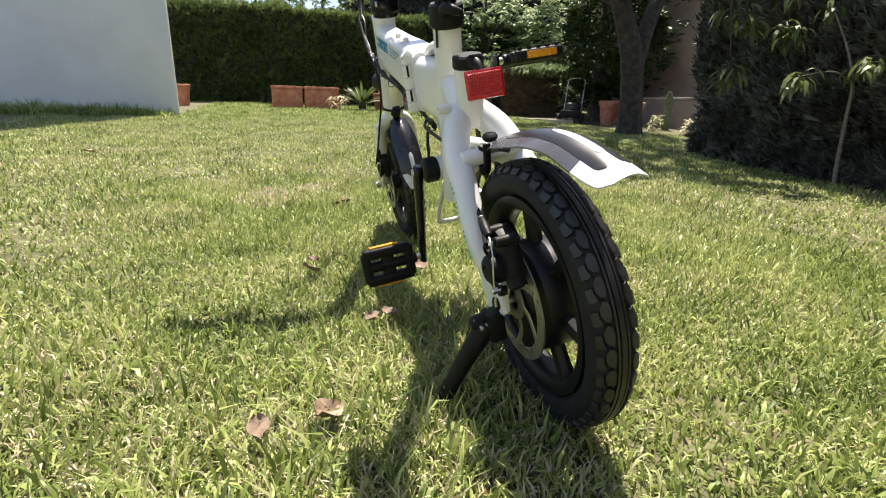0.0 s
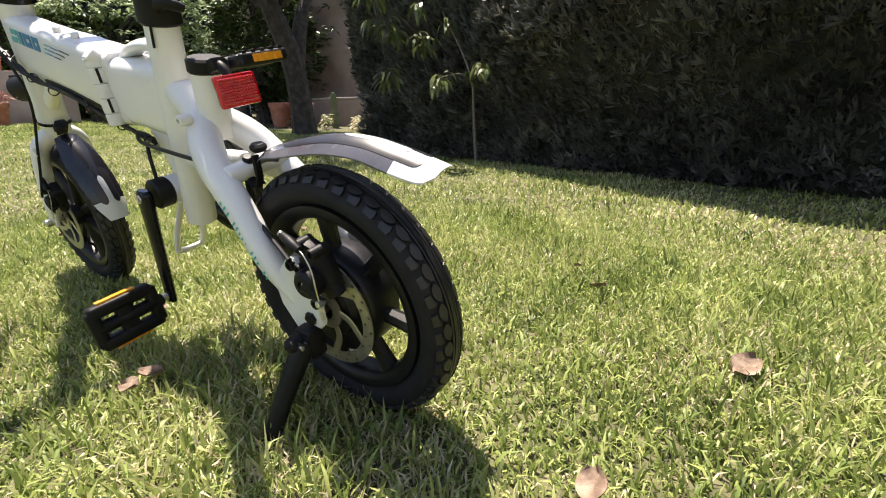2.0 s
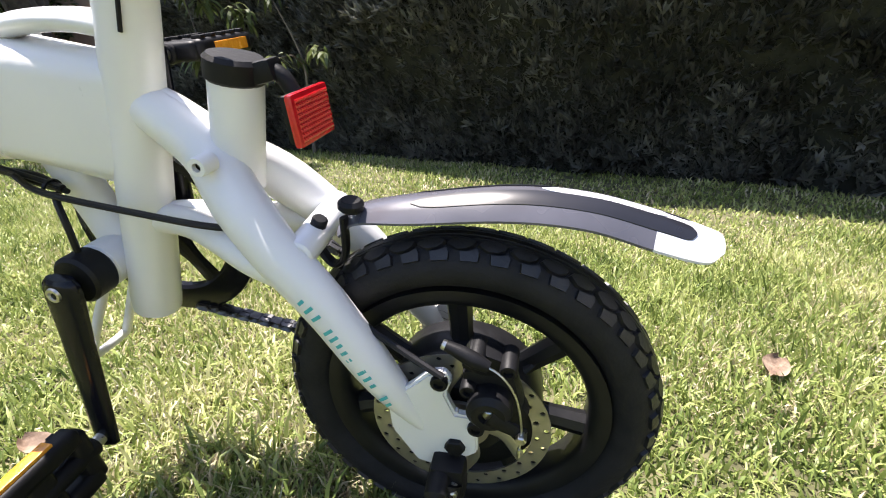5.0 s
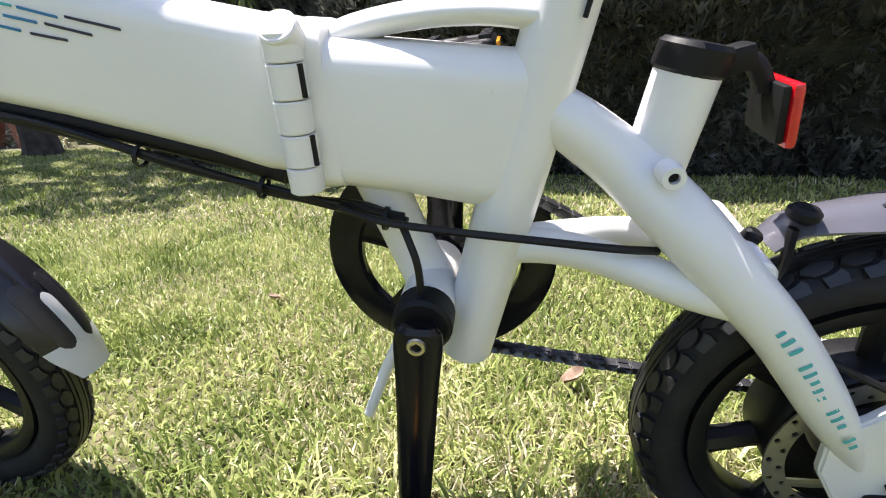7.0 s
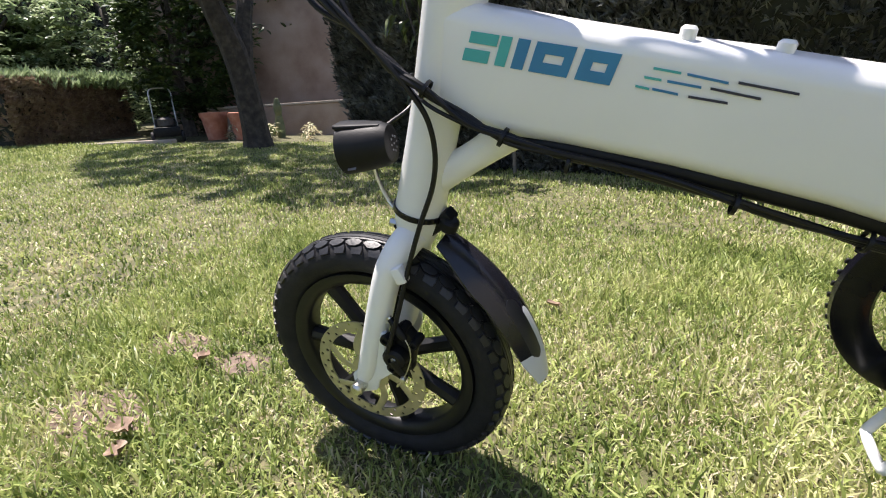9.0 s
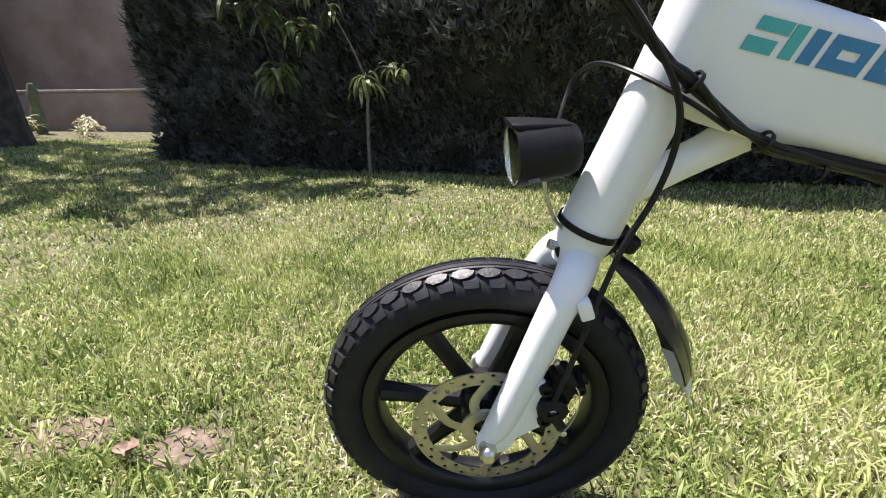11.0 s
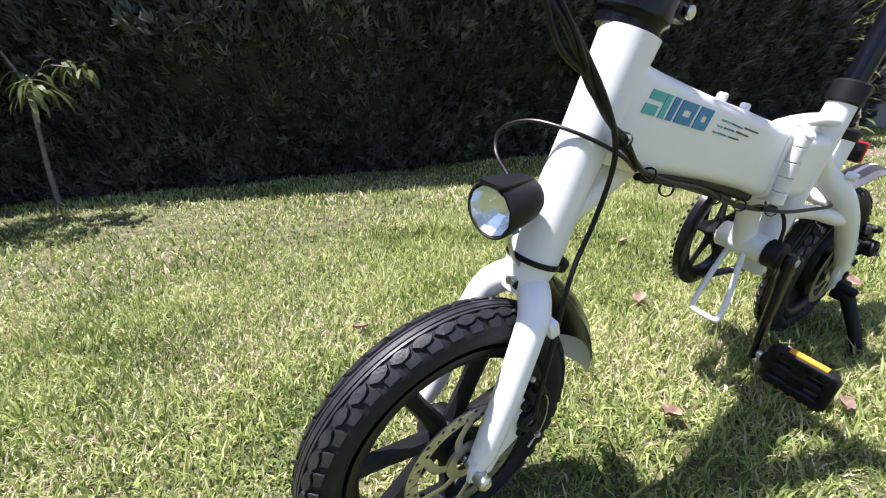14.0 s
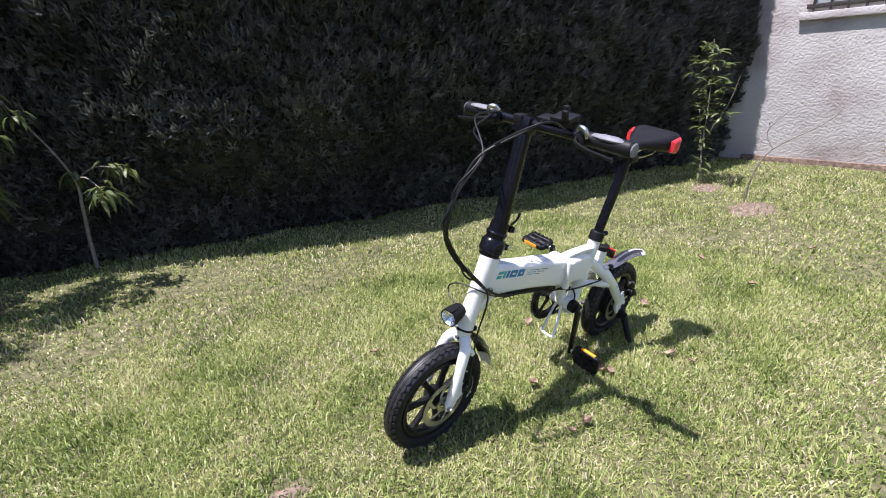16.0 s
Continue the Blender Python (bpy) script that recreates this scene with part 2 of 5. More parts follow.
def loft(bm, sections, corner, seg=5, ends=True):
    """Rounded rectangles (x, z_low, z_high, half_width, shift_y) along x."""
    rings = []
    for x, z0, z1, hw, *sy in sections:
        sy = sy[0] if sy else 0.0
        cr = min(corner, hw * 0.9, (z1 - z0) * 0.45)
        ring = []
        for cy, cz, a0 in ((hw - cr, z1 - cr, 0), (-hw + cr, z1 - cr, 90), (-hw + cr, z0 + cr, 180), (hw - cr, z0 + cr, 270)):
            for k in range(seg + 1):
                a = radians(a0 + 90 * k / seg)
                ring.append(bm.verts.new((x, sy + cy + cr * math.cos(a), cz + cr * math.sin(a))))
        rings.append(ring)
    n = len(rings[0])
    for a, b in zip(rings, rings[1:]):
        for k in range(n):
            bm.faces.new((a[k], a[(k + 1) % n], b[(k + 1) % n], b[k]))
    if ends:
        bm.faces.new(rings[0][::-1])
        bm.faces.new(rings[-1])
    return bm


def plate(bm, poly, y0, y1, bevel=0.0):
    """A flat plate: a polygon of (x, z) with thickness from y0 to y1."""
    b = bmesh.new()
    f = b.faces.new([b.verts.new((x, y0, z)) for x, z in poly])
    g = bmesh.ops.extrude_face_region(b, geom=[f])
    bmesh.ops.translate(b, vec=(0, y1 - y0, 0), verts=[v for v in g["geom"] if isinstance(v, bmesh.types.BMVert)])
    if bevel:
        bmesh.ops.bevel(b, geom=b.edges[:], offset=bevel, segments=2, affect="EDGES")
    join(bm, b)
    return bm


B = bmesh.new

# ---- ground, walls and hedges ----
def ground_z(x, y):
    """The lawn is level round the bicycle and rises gently towards the far beds."""
    d = max(0.0, x - 1.8)
    return 0.045 * d * d / (d + 1.2) + 0.006 * noise.noise((x * 0.8, y * 0.8, 0.0))


BARES = [(1.64, 0.47, 0.36, 0.17), (1.88, 0.25, 0.22, 0.12), (1.52, 0.13, 0.15, 0.10), (1.40, -0.10, 0.09, 0.06), (1.62, -0.12, 0.12, 0.07), (-2.35, -0.15, 0.30, 0.2), (-2.85, -0.68, 0.25, 0.14)]


def build_ground():
    xs = sorted(set([-400, -120, -40, -15, -8] + [round(-5 + 0.25 * i, 3) for i in range(73)] + [16, 22, 40, 120, 400]))
    ys = sorted(set([-400, -120, -40, -15] + [round(-8 + 0.25 * i, 3) for i in range(61)] + [10, 15, 40, 120, 400]))
    vs = [(x, y, ground_z(min(x, 14), y)) for x in xs for y in ys]
    n = len(ys)
    fs = [(i * n + j, (i + 1) * n + j, (i + 1) * n + j + 1, i * n + j + 1) for i in range(len(xs) - 1) for j in range(n - 1)]
    g = raw("ground", vs, fs, SOIL, smooth=True)
    return tagged(g, "short sunlit lawn over dark soil and thatch", "lawn", kind="structure")


ground = build_ground()

for bx, by, br, bs in BARES:
    vs, fs = [], []
    rings, seg = 12, 44
    vs.append((bx, by, ground_z(bx, by) + 0.003))
    for i in range(1, rings + 1):
        for k in range(seg):
            a = 2 * math.pi * k / seg
            w = i / rings * (1 + 0.55 * noise.noise((bx * 5 + math.cos(a) * 2.5, by * 5 + math.sin(a) * 2.5, 0)))
            x, y = bx + math.cos(a) * br * w * 0.8, by + math.sin(a) * bs * w * 0.8
            vs.append((x, y, ground_z(x, y) + 0.003 * (1 - (i / rings) ** 2) + (0.001 if i < rings else -0.004) + 0.007 * noise.noise((x * 38, y * 38, 3))))
    for k in range(seg):
        fs.append((0, 1 + k, 1 + (k + 1) % seg))
    for i in range(rings - 1):
        for k in range(seg):
            a, b = 1 + i * seg, 1 + (i + 1) * seg
            fs.append((a + k, b + k, b + (k + 1) % seg, a + (k + 1) % seg))
    tagged(raw("bare_patch", vs, fs, BARE, smooth=True), "bare patch of dry reddish soil in the lawn", "soil patch", "bare patches in the lawn", "structure")


def wall_between(name, a, b, height, thick, mat, label, base=-0.3):
    """An upright wall with thickness from a to b (plan points)."""
    d = Vector((b[0] - a[0], b[1] - a[1], 0))
    bm = B()
    m = Matrix.Translation(((a[0] + b[0]) / 2, (a[1] + b[1]) / 2, (base + height) / 2)) @ Matrix.Rotation(math.atan2(d.y, d.x), 4, "Z")
    box(bm, (d.length, thick, height - base), m, 0.012)
    return tagged(part(name, bm, mat, None), label, "wall", kind="structure")


wall_between("wall_white", (-4.54, -3.2), (-4.54, 6.0), 3.2, 0.24, STUCCO, "rough white stucco house wall catching the sun")
wall_between("wall_house", (7.06, 1.80), (7.06, 7.5), 8.2, 0.12, PLASTER, "smooth white plastered house wall in its own shade")
wall_between("wall_tan", (3.4, -7.6), (9.2, -6.1), 3.2, 0.22, TANWALL, "tan plastered boundary wall behind the tree")
wall_between("planter_wall", (4.6, -6.3), (7.6, -5.55), 0.62, 0.16, TANWALL, "low plastered planter wall with a pale stone coping")
wall_between("planter_coping", (4.6, -6.3), (7.6, -5.55), 0.66, 0.22, STONE, "pale stone coping on the low planter wall", base=0.624)
wall_between("edging", (6.75, -4.12), (12.0, -2.3), 0.25, 0.12, STONE, "pale stone edging of the planting bed", base=0.05)
wall_between("roof_edge", (11.9, 1.2), (13.5, 4.5), 2.55, 0.3, ROOF, "pale tiled edge of a neighbouring roof", base=2.3)


def sprays(n, place, size, needles=6, spread=0.55, seed=1):
    """Loose sprigs of narrow needles; place(rng) gives a point and an outward direction."""
    rng = random.Random(seed)
    vs, fs = [], []
    for _ in range(n):
        p, d = place(rng)
        d = Vector(d).normalized()
        s = d.orthogonal().normalized()
        t = d.cross(s)
        L = size * rng.uniform(0.6, 1.3)
        b0 = len(vs)
        tip0 = Vector(p) + d * L * 0.45
        vs.append(tuple(p))
        for k in range(needles):
            a = 2 * math.pi * (k + rng.random()) / needles
            u = s * math.cos(a) + t * math.sin(a)
            base = Vector(p).lerp(tip0, k / needles)
            e = base + (d * rng.uniform(0.5, 1.0) + u * spread * rng.uniform(0.4, 1.3)) * L * 0.7
            w = d.cross(u) * L * 0.085
            mid = base.lerp(e, 0.45)
            i = len(vs)
            vs += [tuple(mid + w), tuple(e), tuple(mid - w)]
            fs += [(b0, i, i + 1), (b0, i + 1, i + 2)]
    return vs, fs


def hedge(name, a, b, height, depth, n, size, mat, label, seed, top=0.25, over=None):
    """A clipped hedge along a line: an inner body coloured dark for the shade between sprigs, and a skin of sprigs on
    the face, the top and the ends.
    """
    a, b = Vector((*a, 0)), Vector((*b, 0))
    along = (b - a).normalized()
    out = Vector((-along.y, along.x, 0))
    length = (b - a).length
    ob = thing(name, Matrix.Translation(a), label, "hedge")
    za = [ground_z(*(a + along * length * k / 12).xy) for k in range(13)]

    def wob(s, z):
        w = 0.10 * noise.noise((s * 0.9 + seed, z * 0.9, seed)) + 0.10 * noise.noise((s * 3.1, z * 3.1, seed + 4.0)) + 0.05 * noise.noise((s * 8.0, z * 7.0, seed + 9.0))
        return w + (over(s, z) if over else 0.0)
    vs, fs = [], []
    nx, nz = int(length * 8), int(height * 8)
    for i in range(nx + 1):
        for j in range(nz + 1):
            s, z = length * i / nx, height * j / nz
            p = along * s + out * (wob(s, z) - 0.07)
            vs.append((p.x, p.y, z - 0.05 + 0.1 * noise.noise((s * 1.3, seed, 0)) * j / nz))
    nb = len(vs)
    for i in range(nx + 1):
        for j in range(nz + 1):
            s, z = length * i / nx, height * j / nz
            p = along * s - out * (depth + 0.1 * noise.noise((s * 0.9 + 50, z * 0.9, seed)))
            vs.append((p.x, p.y, z - 0.05 + 0.1 * noise.noise((s * 1.3, seed, 0)) * j / nz))
    w = nz + 1
    for i in range(nx):
        for j in range(nz):
            fs.append((i * w + j, (i + 1) * w + j, (i + 1) * w + j + 1, i * w + j + 1))
            fs.append((nb + i * w + j, nb + i * w + j + 1, nb + (i + 1) * w + j + 1, nb + (i + 1) * w + j))
        fs.append((i * w + nz, (i + 1) * w + nz, nb + (i + 1) * w + nz, nb + i * w + nz))
    for j in range(nz):
        fs.append((j, j + 1, nb + j + 1, nb + j))
        k = nx * w
        fs.append((k + j, nb + k + j, nb + k + j + 1, k + j + 1))
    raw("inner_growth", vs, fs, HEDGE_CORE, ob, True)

    def place(rng):
        q = rng.random()
        if q < top:
            s, z, o = rng.uniform(0, length), height + rng.uniform(-.05, .08), -rng.uniform(0, depth)
            p = along * s + out * o
            d = Vector((rng.uniform(-.5, .5), rng.uniform(-.5, .5), 1))
            p.z = z - 0.05 + 0.1 * noise.noise((s * 1.3, seed, 0))
        elif q < top + 0.06:
            e = rng.random() < 0.5
            p = along * (0 if e else length) - out * rng.uniform(0, depth)
            p.z = rng.uniform(0, height)
            d = along * (-1 if e else 1) + Vector((0, 0, rng.uniform(0, .9)))
        else:
            s, z = rng.uniform(0, length), height * rng.random() ** 0.9
            p = along * s + out * (wob(s, z) - 0.07 + rng.uniform(-.03, .05))
            p.z = z
            d = out + Vector((rng.uniform(-.6, .6), rng.uniform(-.6, .6), rng.uniform(0.1, 1.3)))
        return p, d
    v, f = sprays(n, place, size, seed=seed)
    tagged(raw("foliage", v, f, mat, ob), kind="stuff")
    return ob


def overhang(s, z):
    """The long hedge has grown out over its foot, less so beside the sapling and towards its open end."""
    a = min(1.0, max(0.0, (z - 0.12) / 1.0))
    b = min(1.0, max(0.0, (6.3 - s) / 0.9))
    c = min(1.0, max(0.0, (s - 0.9) / 1.5))
    return (0.08 + 0.34 * b * (0.2 + 0.8 * c)) * a * a * (3 - 2 * a)


hedge("hedge", (-4.42, -1.12), (3.34, -3.36), 3.2, 0.9, 76000, 0.086, HEDGE, "tall clipped dark green conifer hedge along the lawn", 3, top=0.06, over=overhang)
hedge("hedge", (11.2, -6.0), (11.2, 3.0), 2.3, 0.9, 16000, 0.13, HEDGE_FAR, "clipped green boundary hedge behind terracotta pots", 8)
hedge("hedge", (13.4, -10.5), (13.4, -1.3), 5.2, 1.0, 5000, 0.24, HEDGE, "tall dark screen of conifers behind the beds", 15)
hedge("hedge", (2.0, -10.2), (13.2, -10.2), 5.0, 1.0, 4000, 0.24, HEDGE, "tall dark screen of conifers behind the tan wall", 17)
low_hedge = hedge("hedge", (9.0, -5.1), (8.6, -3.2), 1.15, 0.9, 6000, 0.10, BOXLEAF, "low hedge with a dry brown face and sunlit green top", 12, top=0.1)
# upright new growth on top, its paler colour carrying the sunlight
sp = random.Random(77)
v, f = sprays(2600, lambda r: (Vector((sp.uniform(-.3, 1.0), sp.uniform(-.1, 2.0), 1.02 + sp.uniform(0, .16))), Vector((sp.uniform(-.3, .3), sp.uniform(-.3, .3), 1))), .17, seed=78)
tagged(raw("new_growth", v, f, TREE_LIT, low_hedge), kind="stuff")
wall_between("wall_pink", (9.75, -1.42), (9.75, -2.9), 1.12, 0.2, PINKWALL, "low pinkish plastered garden wall behind the pots")

# ---- the bicycle ----
LEAN = pose(0, 0, 0, -10.8, 0, 0)
bike = thing("folding_bicycle", LEAN, "white folding electric bicycle leaning on its kickstand on the lawn", "bicycle")
REAR_Y = .018    # the rear triangle sits a little to the left of the front beam
RW, FW = Vector((.005, .020, .1765)), Vector((.951, -.002, .1795))


def tyre_profile(R, inner, hw):
    pts = []
    c = (R + inner) / 2
    for k in range(15):
        a = radians(-158 + 316 * k / 14)
        pts.append((c + (R - inner) / 2 * math.cos(a), hw * math.sin(a) * (1.0 if abs(a) < 2 else 0.92)))
    return pts


def lug_mesh(R, inner, hw, count):
    """The tread: ribs round the crown and, on each shoulder, leaf-shaped blocks above textured side blocks."""
    vs, fs = [], []
    c, ar = (R + inner) / 2, (R - inner) / 2

    def at(th, ph, h):
        r = c + (ar + h) * math.cos(ph)
        return (r * math.cos(th), (hw + h) * math.sin(ph), r * math.sin(th))

    def rib(p0, p1, h, seg=96):
        i = len(vs)
        for k in range(seg):
            t = 2 * math.pi * k / seg
            vs.extend((at(t, p0 - .03, -.001), at(t, p0, h), at(t, p1, h), at(t, p1 + .03, -.001)))
        for k in range(seg):
            u, v = i + 4 * k, i + 4 * ((k + 1) % seg)
            fs.extend((u + j, u + j + 1, v + j + 1, v + j) for j in range(3))

    def block(th0, sg, shape, h, shrink):
        i, n = len(vs), len(shape)
        tm, pm = sum(q[0] for q in shape) / n, sum(q[1] for q in shape) / n
        for hh, k in ((-0.001, 1.0), (h, shrink)):
            for t, p in shape:
                vs.append(at(th0 + d * (tm + (t - tm) * k), sg * (pm + (p - pm) * k), hh))
        vs.append(at(th0 + d * tm, sg * pm, h))
        for k in range(n):
            m = (k + 1) % n
            fs.append((i + k, i + m, i + n + m, i + n + k))
            fs.append((i + n + k, i + n + m, i + 2 * n))

    d = 2 * math.pi / count
    leaf = ((.02, .52), (.12, .37), (.40, .29), (.75, .31), (1.02, .40), (.95, .56), (.72, .68), (.35, .70))
    side = ((.46, .76), (.80, .72), (1.06, .62), (1.16, .78), (1.14, 1.04), (.52, 1.06))
    rib(-.10, .10, .0022)
    for sg in (-1, 1):
        rib(*sorted((sg * .16, sg * .25)), .0022)
        for k in range(count):
            t = (k + (.5 if sg > 0 else 0)) * d
            block(t, sg, leaf, .0036, .88)
            block(t, sg, side, .0030, .90)
    return vs, fs


def rotor(bm, r0, r1, y, thick, cells=44, arms=6):
    """A brake disc with two rows of drilled holes and slanted arms."""
    rows = [(r0, (r0 + r1) / 2), ((r0 + r1) / 2, r1)]
    for k in range(cells):
        for j, (a, b) in enumerate(rows):
            t0, t1 = 2 * math.pi * k / cells, 2 * math.pi * (k + 1) / cells
            tm, rm = (t0 + t1) / 2, (a + b) / 2
            edge = [(a, t0), (a, tm), (a, t1), (rm, t1), (b, t1), (b, tm), (b, t0), (rm, t0)]
            hr = 0.0026 if (k + j) % 2 == 0 else 0.0
            out = [(r * math.cos(t), r * math.sin(t)) for r, t in edge]
            cx, cz = rm * math.cos(tm), rm * math.sin(tm)
            for yy in (y - thick / 2, y + thick / 2):
                o = [bm.verts.new((x, yy, z)) for x, z in out]
                if hr:
                    i_ = []
                    for x, z in out:
                        d = math.hypot(x - cx, z - cz)
                        i_.append(bm.verts.new((cx + (x - cx) / d * hr, yy, cz + (z - cz) / d * hr)))
                    for q in range(8):
                        bm.faces.new((o[q], o[(q + 1) % 8], i_[(q + 1) % 8], i_[q]))
                else:
                    bm.faces.new(o)
    lathe(bm, [(r1, y - thick / 2), (r1, y + thick / 2)], seg=72)
    lathe(bm, [(r0, y - thick / 2), (r0, y + thick / 2)], seg=72)
    for k in range(arms):
        t = 2 * math.pi * k / arms
        pts = [(0.022 * math.cos(t), y, 0.022 * math.sin(t)), (0.042 * math.cos(t + .22), y, 0.042 * math.sin(t + .22)), ((r0 + .002) * math.cos(t + .55), y, (r0 + .002) * math.sin(t + .55))]
        tube(bm, pts, 0.0054, 8, 4, flat=0.18)
    lathe(bm, [(0.014, y - thick), (0.027, y - thick), (0.027, y + thick), (0.014, y + thick)], seg=32, closed=True)
    return bm


def wheel(name, centre, rot, motor, spokes, turn, valve, label, size):
    w = new(name)
    w.parent = bike
    w.matrix_local = Matrix.Translation(centre) @ rot
    tagged(w, label)
    R, inner, hw = size
    part("tyre", lathe(B(), tyre_profile(R, inner, hw), seg=80), RUBBER, w)
    v, f = lug_mesh(R, inner, hw, 44)
    raw("tread", v, f, TREAD, w, True)
    rim = [(inner - .012, -.017), (inner - .004, -.021), (inner + .004, -.021), (inner + .004, .021), (inner - .004, .021), (inner - .012, .017), (inner - .015, .012), (inner - .015, -.012)]
    part("rim", lathe(B(), rim, seg=72, closed=True), ALLOY, w, "black cast alloy rim")
    hub = 0.072 if motor else 0.026
    for k in range(spokes):
        a = radians(turn + 360 / spokes * k)
        bm = B()
        u = Vector((math.cos(a), 0, math.sin(a)))
        tube(bm, [u * (hub - .006), u * (inner * .6), u * (inner - .008)], [0.0125, 0.0105, 0.012], 8, 3, flat=1.0, flat_axis=(0, 1, 0))
        part("spoke", bm, ALLOY, w)
    hh = 0.034 if motor else 0.036
    prof = [(0, -hh), (hub * .55, -hh), (hub * .62, -hh * .8), (hub * .96, -hh * .72), (hub, -hh * .6), (hub, hh * .6), (hub * .96, hh * .72), (hub * .62, hh * .8), (hub * .55, hh), (0, hh)]
    part("hub_motor" if motor else "hub", lathe(B(), prof, seg=40), ALLOY, w)
    y = 0.038 if motor else 0.042
    part("brake_disc", rotor(B(), 0.064, 0.080, y, 0.0018), ROTOR, w, "drilled steel brake disc", smooth=False)
    u = Vector((math.cos(radians(valve)), 0, math.sin(radians(valve))))
    part("valve", tube(B(), [u * (inner - .012), u * (inner - .030), u * (inner - .050) + Vector((.006, .012, -.004))], [.0035, .0032, .0042], 8, 3), BLACK, w)
    part("axle", cyl(B(), (0, -.066, 0), (0, .064, 0), 0.0055, 10, 0.001), STEEL, w)
    return w


wheel("rear_wheel", RW, Matrix(), True, 7, 36, 140, "black cast rear wheel with hub motor and knobbly tyre", (.1715, .127, .0265))
STEER = Matrix.Rotation(radians(0), 4, "Z")
wheel("front_wheel", FW, STEER, False, 7, 7, 290, "black cast front wheel with knobbly tyre", (.1803, .133, .0275))

# front half of the frame
part("front_beam", loft(B(), [(.432, .408, .512, .036), (.46, .413, .517, .036), (.50, .427, .527, .035), (.55, .441, .540, .034), (.61, .457, .554, .032),
                              (.69, .475, .575, .030), (.75, .486, .592, .0285), (.79, .499, .604, .0280), (.812, .508, .602, .0225)], 0.017), WHITE, bike, "white beam of the front frame half")
HT0, HT1 = Vector((.858, 0, .402)), Vector((.783, 0, .622))
part("head_tube", tube(B(), [HT0, HT0.lerp(HT1, .12), HT0.lerp(HT1, .5), HT0.lerp(HT1, .9), HT1], [.0285, .0275, .026, .0285, .0295], 24, 5), WHITE, bike)
part("gusset", tube(B(), [(.845, 0, .432), (.805, 0, .452), (.772, 0, .47), (.735, 0, .492)], [.020, .016, .016, .019], 14, 5, flat=.8), WHITE, bike)
part("head_ring", lathe(B(), [(.0285, -.003), (.0305, -.003), (.0305, .003), (.0285, .003)], Matrix.Translation(HT0) @ Vector((0, 1, 0)).rotation_difference(HT1 - HT0).to_matrix().to_4x4(), 28, True), GLOSS, bike)
for x, z in ((.606, .552), (.543, .536)):
    part("boss", cyl(B(), (x, 0.012, z - .004), (x - .003, .012, z + .010), .0062, 14, .002), WHITE, bike)

# hinge
hinge = part("hinge", loft(B(), [(.400, .400, .505, .0405), (.412, .400, .509, .042), (.428, .402, .511, .040), (.440, .406, .511, .037)], 0.014), WHITE, bike)
hx0, hx1 = Vector((.4235, .046, .403)), Vector((.4205, .046, .506))
for k, (a, b) in enumerate(((0, .185), (.185, .40), (.40, .61), (.61, .825), (.825, 1.0))):
    part("knuckle", cyl(B(), hx0.lerp(hx1, a + .004), hx0.lerp(hx1, b - .004), .0120, 22, .0010), WHITE, hinge)
for a, b in ((.185, .40), (.61, .825)):
    part("hinge_gap", cyl(B(), hx0.lerp(hx1, a + .01) + Vector((-.0112, .0045, 0)), hx0.lerp(hx1, b - .01) + Vector((-.0112, .0045, 0)), .0021, 8), BLACK, hinge)
part("hinge_cap", cyl(B(), (.4195, .034, .492), (.4195, .051, .509), .0125, 26, .0012), WHITE, hinge)

# rear half
part("rear_beam", loft(B(), [(.252, .452, .482, .0170, .018), (.266, .412, .484, .0215, .0165), (.284, .378, .485, .0250, .0135), (.31, .380, .488, .0280, .010), (.36, .391, .494, .0340, .0045), (.40, .398, .499, .0385, .002), (.42, .402, .501, .040, 0)], 0.021), WHITE, bike, "white box of the rear frame half")
bm = tube(B(), [(.412, 0, .492), (.385, .004, .502), (.345, .010, .5075), (.30, .015, .5075), (.255, .018, .502)], [.011, .0095, .009, .009, .0105], 18, 6, flat=1.75)
part("top_arch", bm, WHITE, bike)


def st(z):
    return Vector((.2475 - .278 * (z - .52), REAR_Y, z))


def on_side(s, y):
    """Mirrors a left-hand distance y about the middle of the rear triangle."""
    return y if s > 0 else 2 * REAR_Y - y


part("seat_tube", tube(B(), [st(.246), st(.250), st(.30), st(.42), st(.524), st(.532)], [.0205, .0225, .0225, .0225, .0215, .0205], 24, 4), WHITE, bike)
for s in (1, -1):
    part("seat_stay", tube(B(), [(.276, on_side(s, .018), .455), (.250, on_side(s, .021), .441), (.210, on_side(s, .026), .410), (.176, on_side(s, .049), .379), (.146, on_side(s, .062), .346), (.108, on_side(s, .069), .303), (.065, on_side(s, .0755), .240), (.030, on_side(s, .0735), .185)],
                           [.0135, .0185, .0205, .0215, .020, .0185, .0160, .0065], 20, 5), WHITE, bike)
    part("link_arm", tube(B(), [(.285, on_side(s, .018), .346), (.245, on_side(s, .028), .347), (.205, on_side(s, .044), .342), (.170, on_side(s, .056), .332), (.132, on_side(s, .065), .322)], [.0145, .013, .013, .014, .012], 14, 5), WHITE, bike)
    bm = B()
    yd = on_side(s, .0765)
    plate(bm, [(.062, .222), (.040, .240), (.025, .255), (.012, .258), (.006, .249), (.012, .234), (.004, .213), (-.012, .212), (-.021, .203), (-.014, .190), (-.014, .170), (.000, .158), (.022, .146), (.040, .150), (.060, .185)], yd - .0045, yd + .0045, .002)
    part("dropout", bm, WHITE, bike)
part("stay_bridge", cyl(B(), (.128, -.028, .348), (.128, .064, .342), .0130, 16, .002), WHITE, bike)
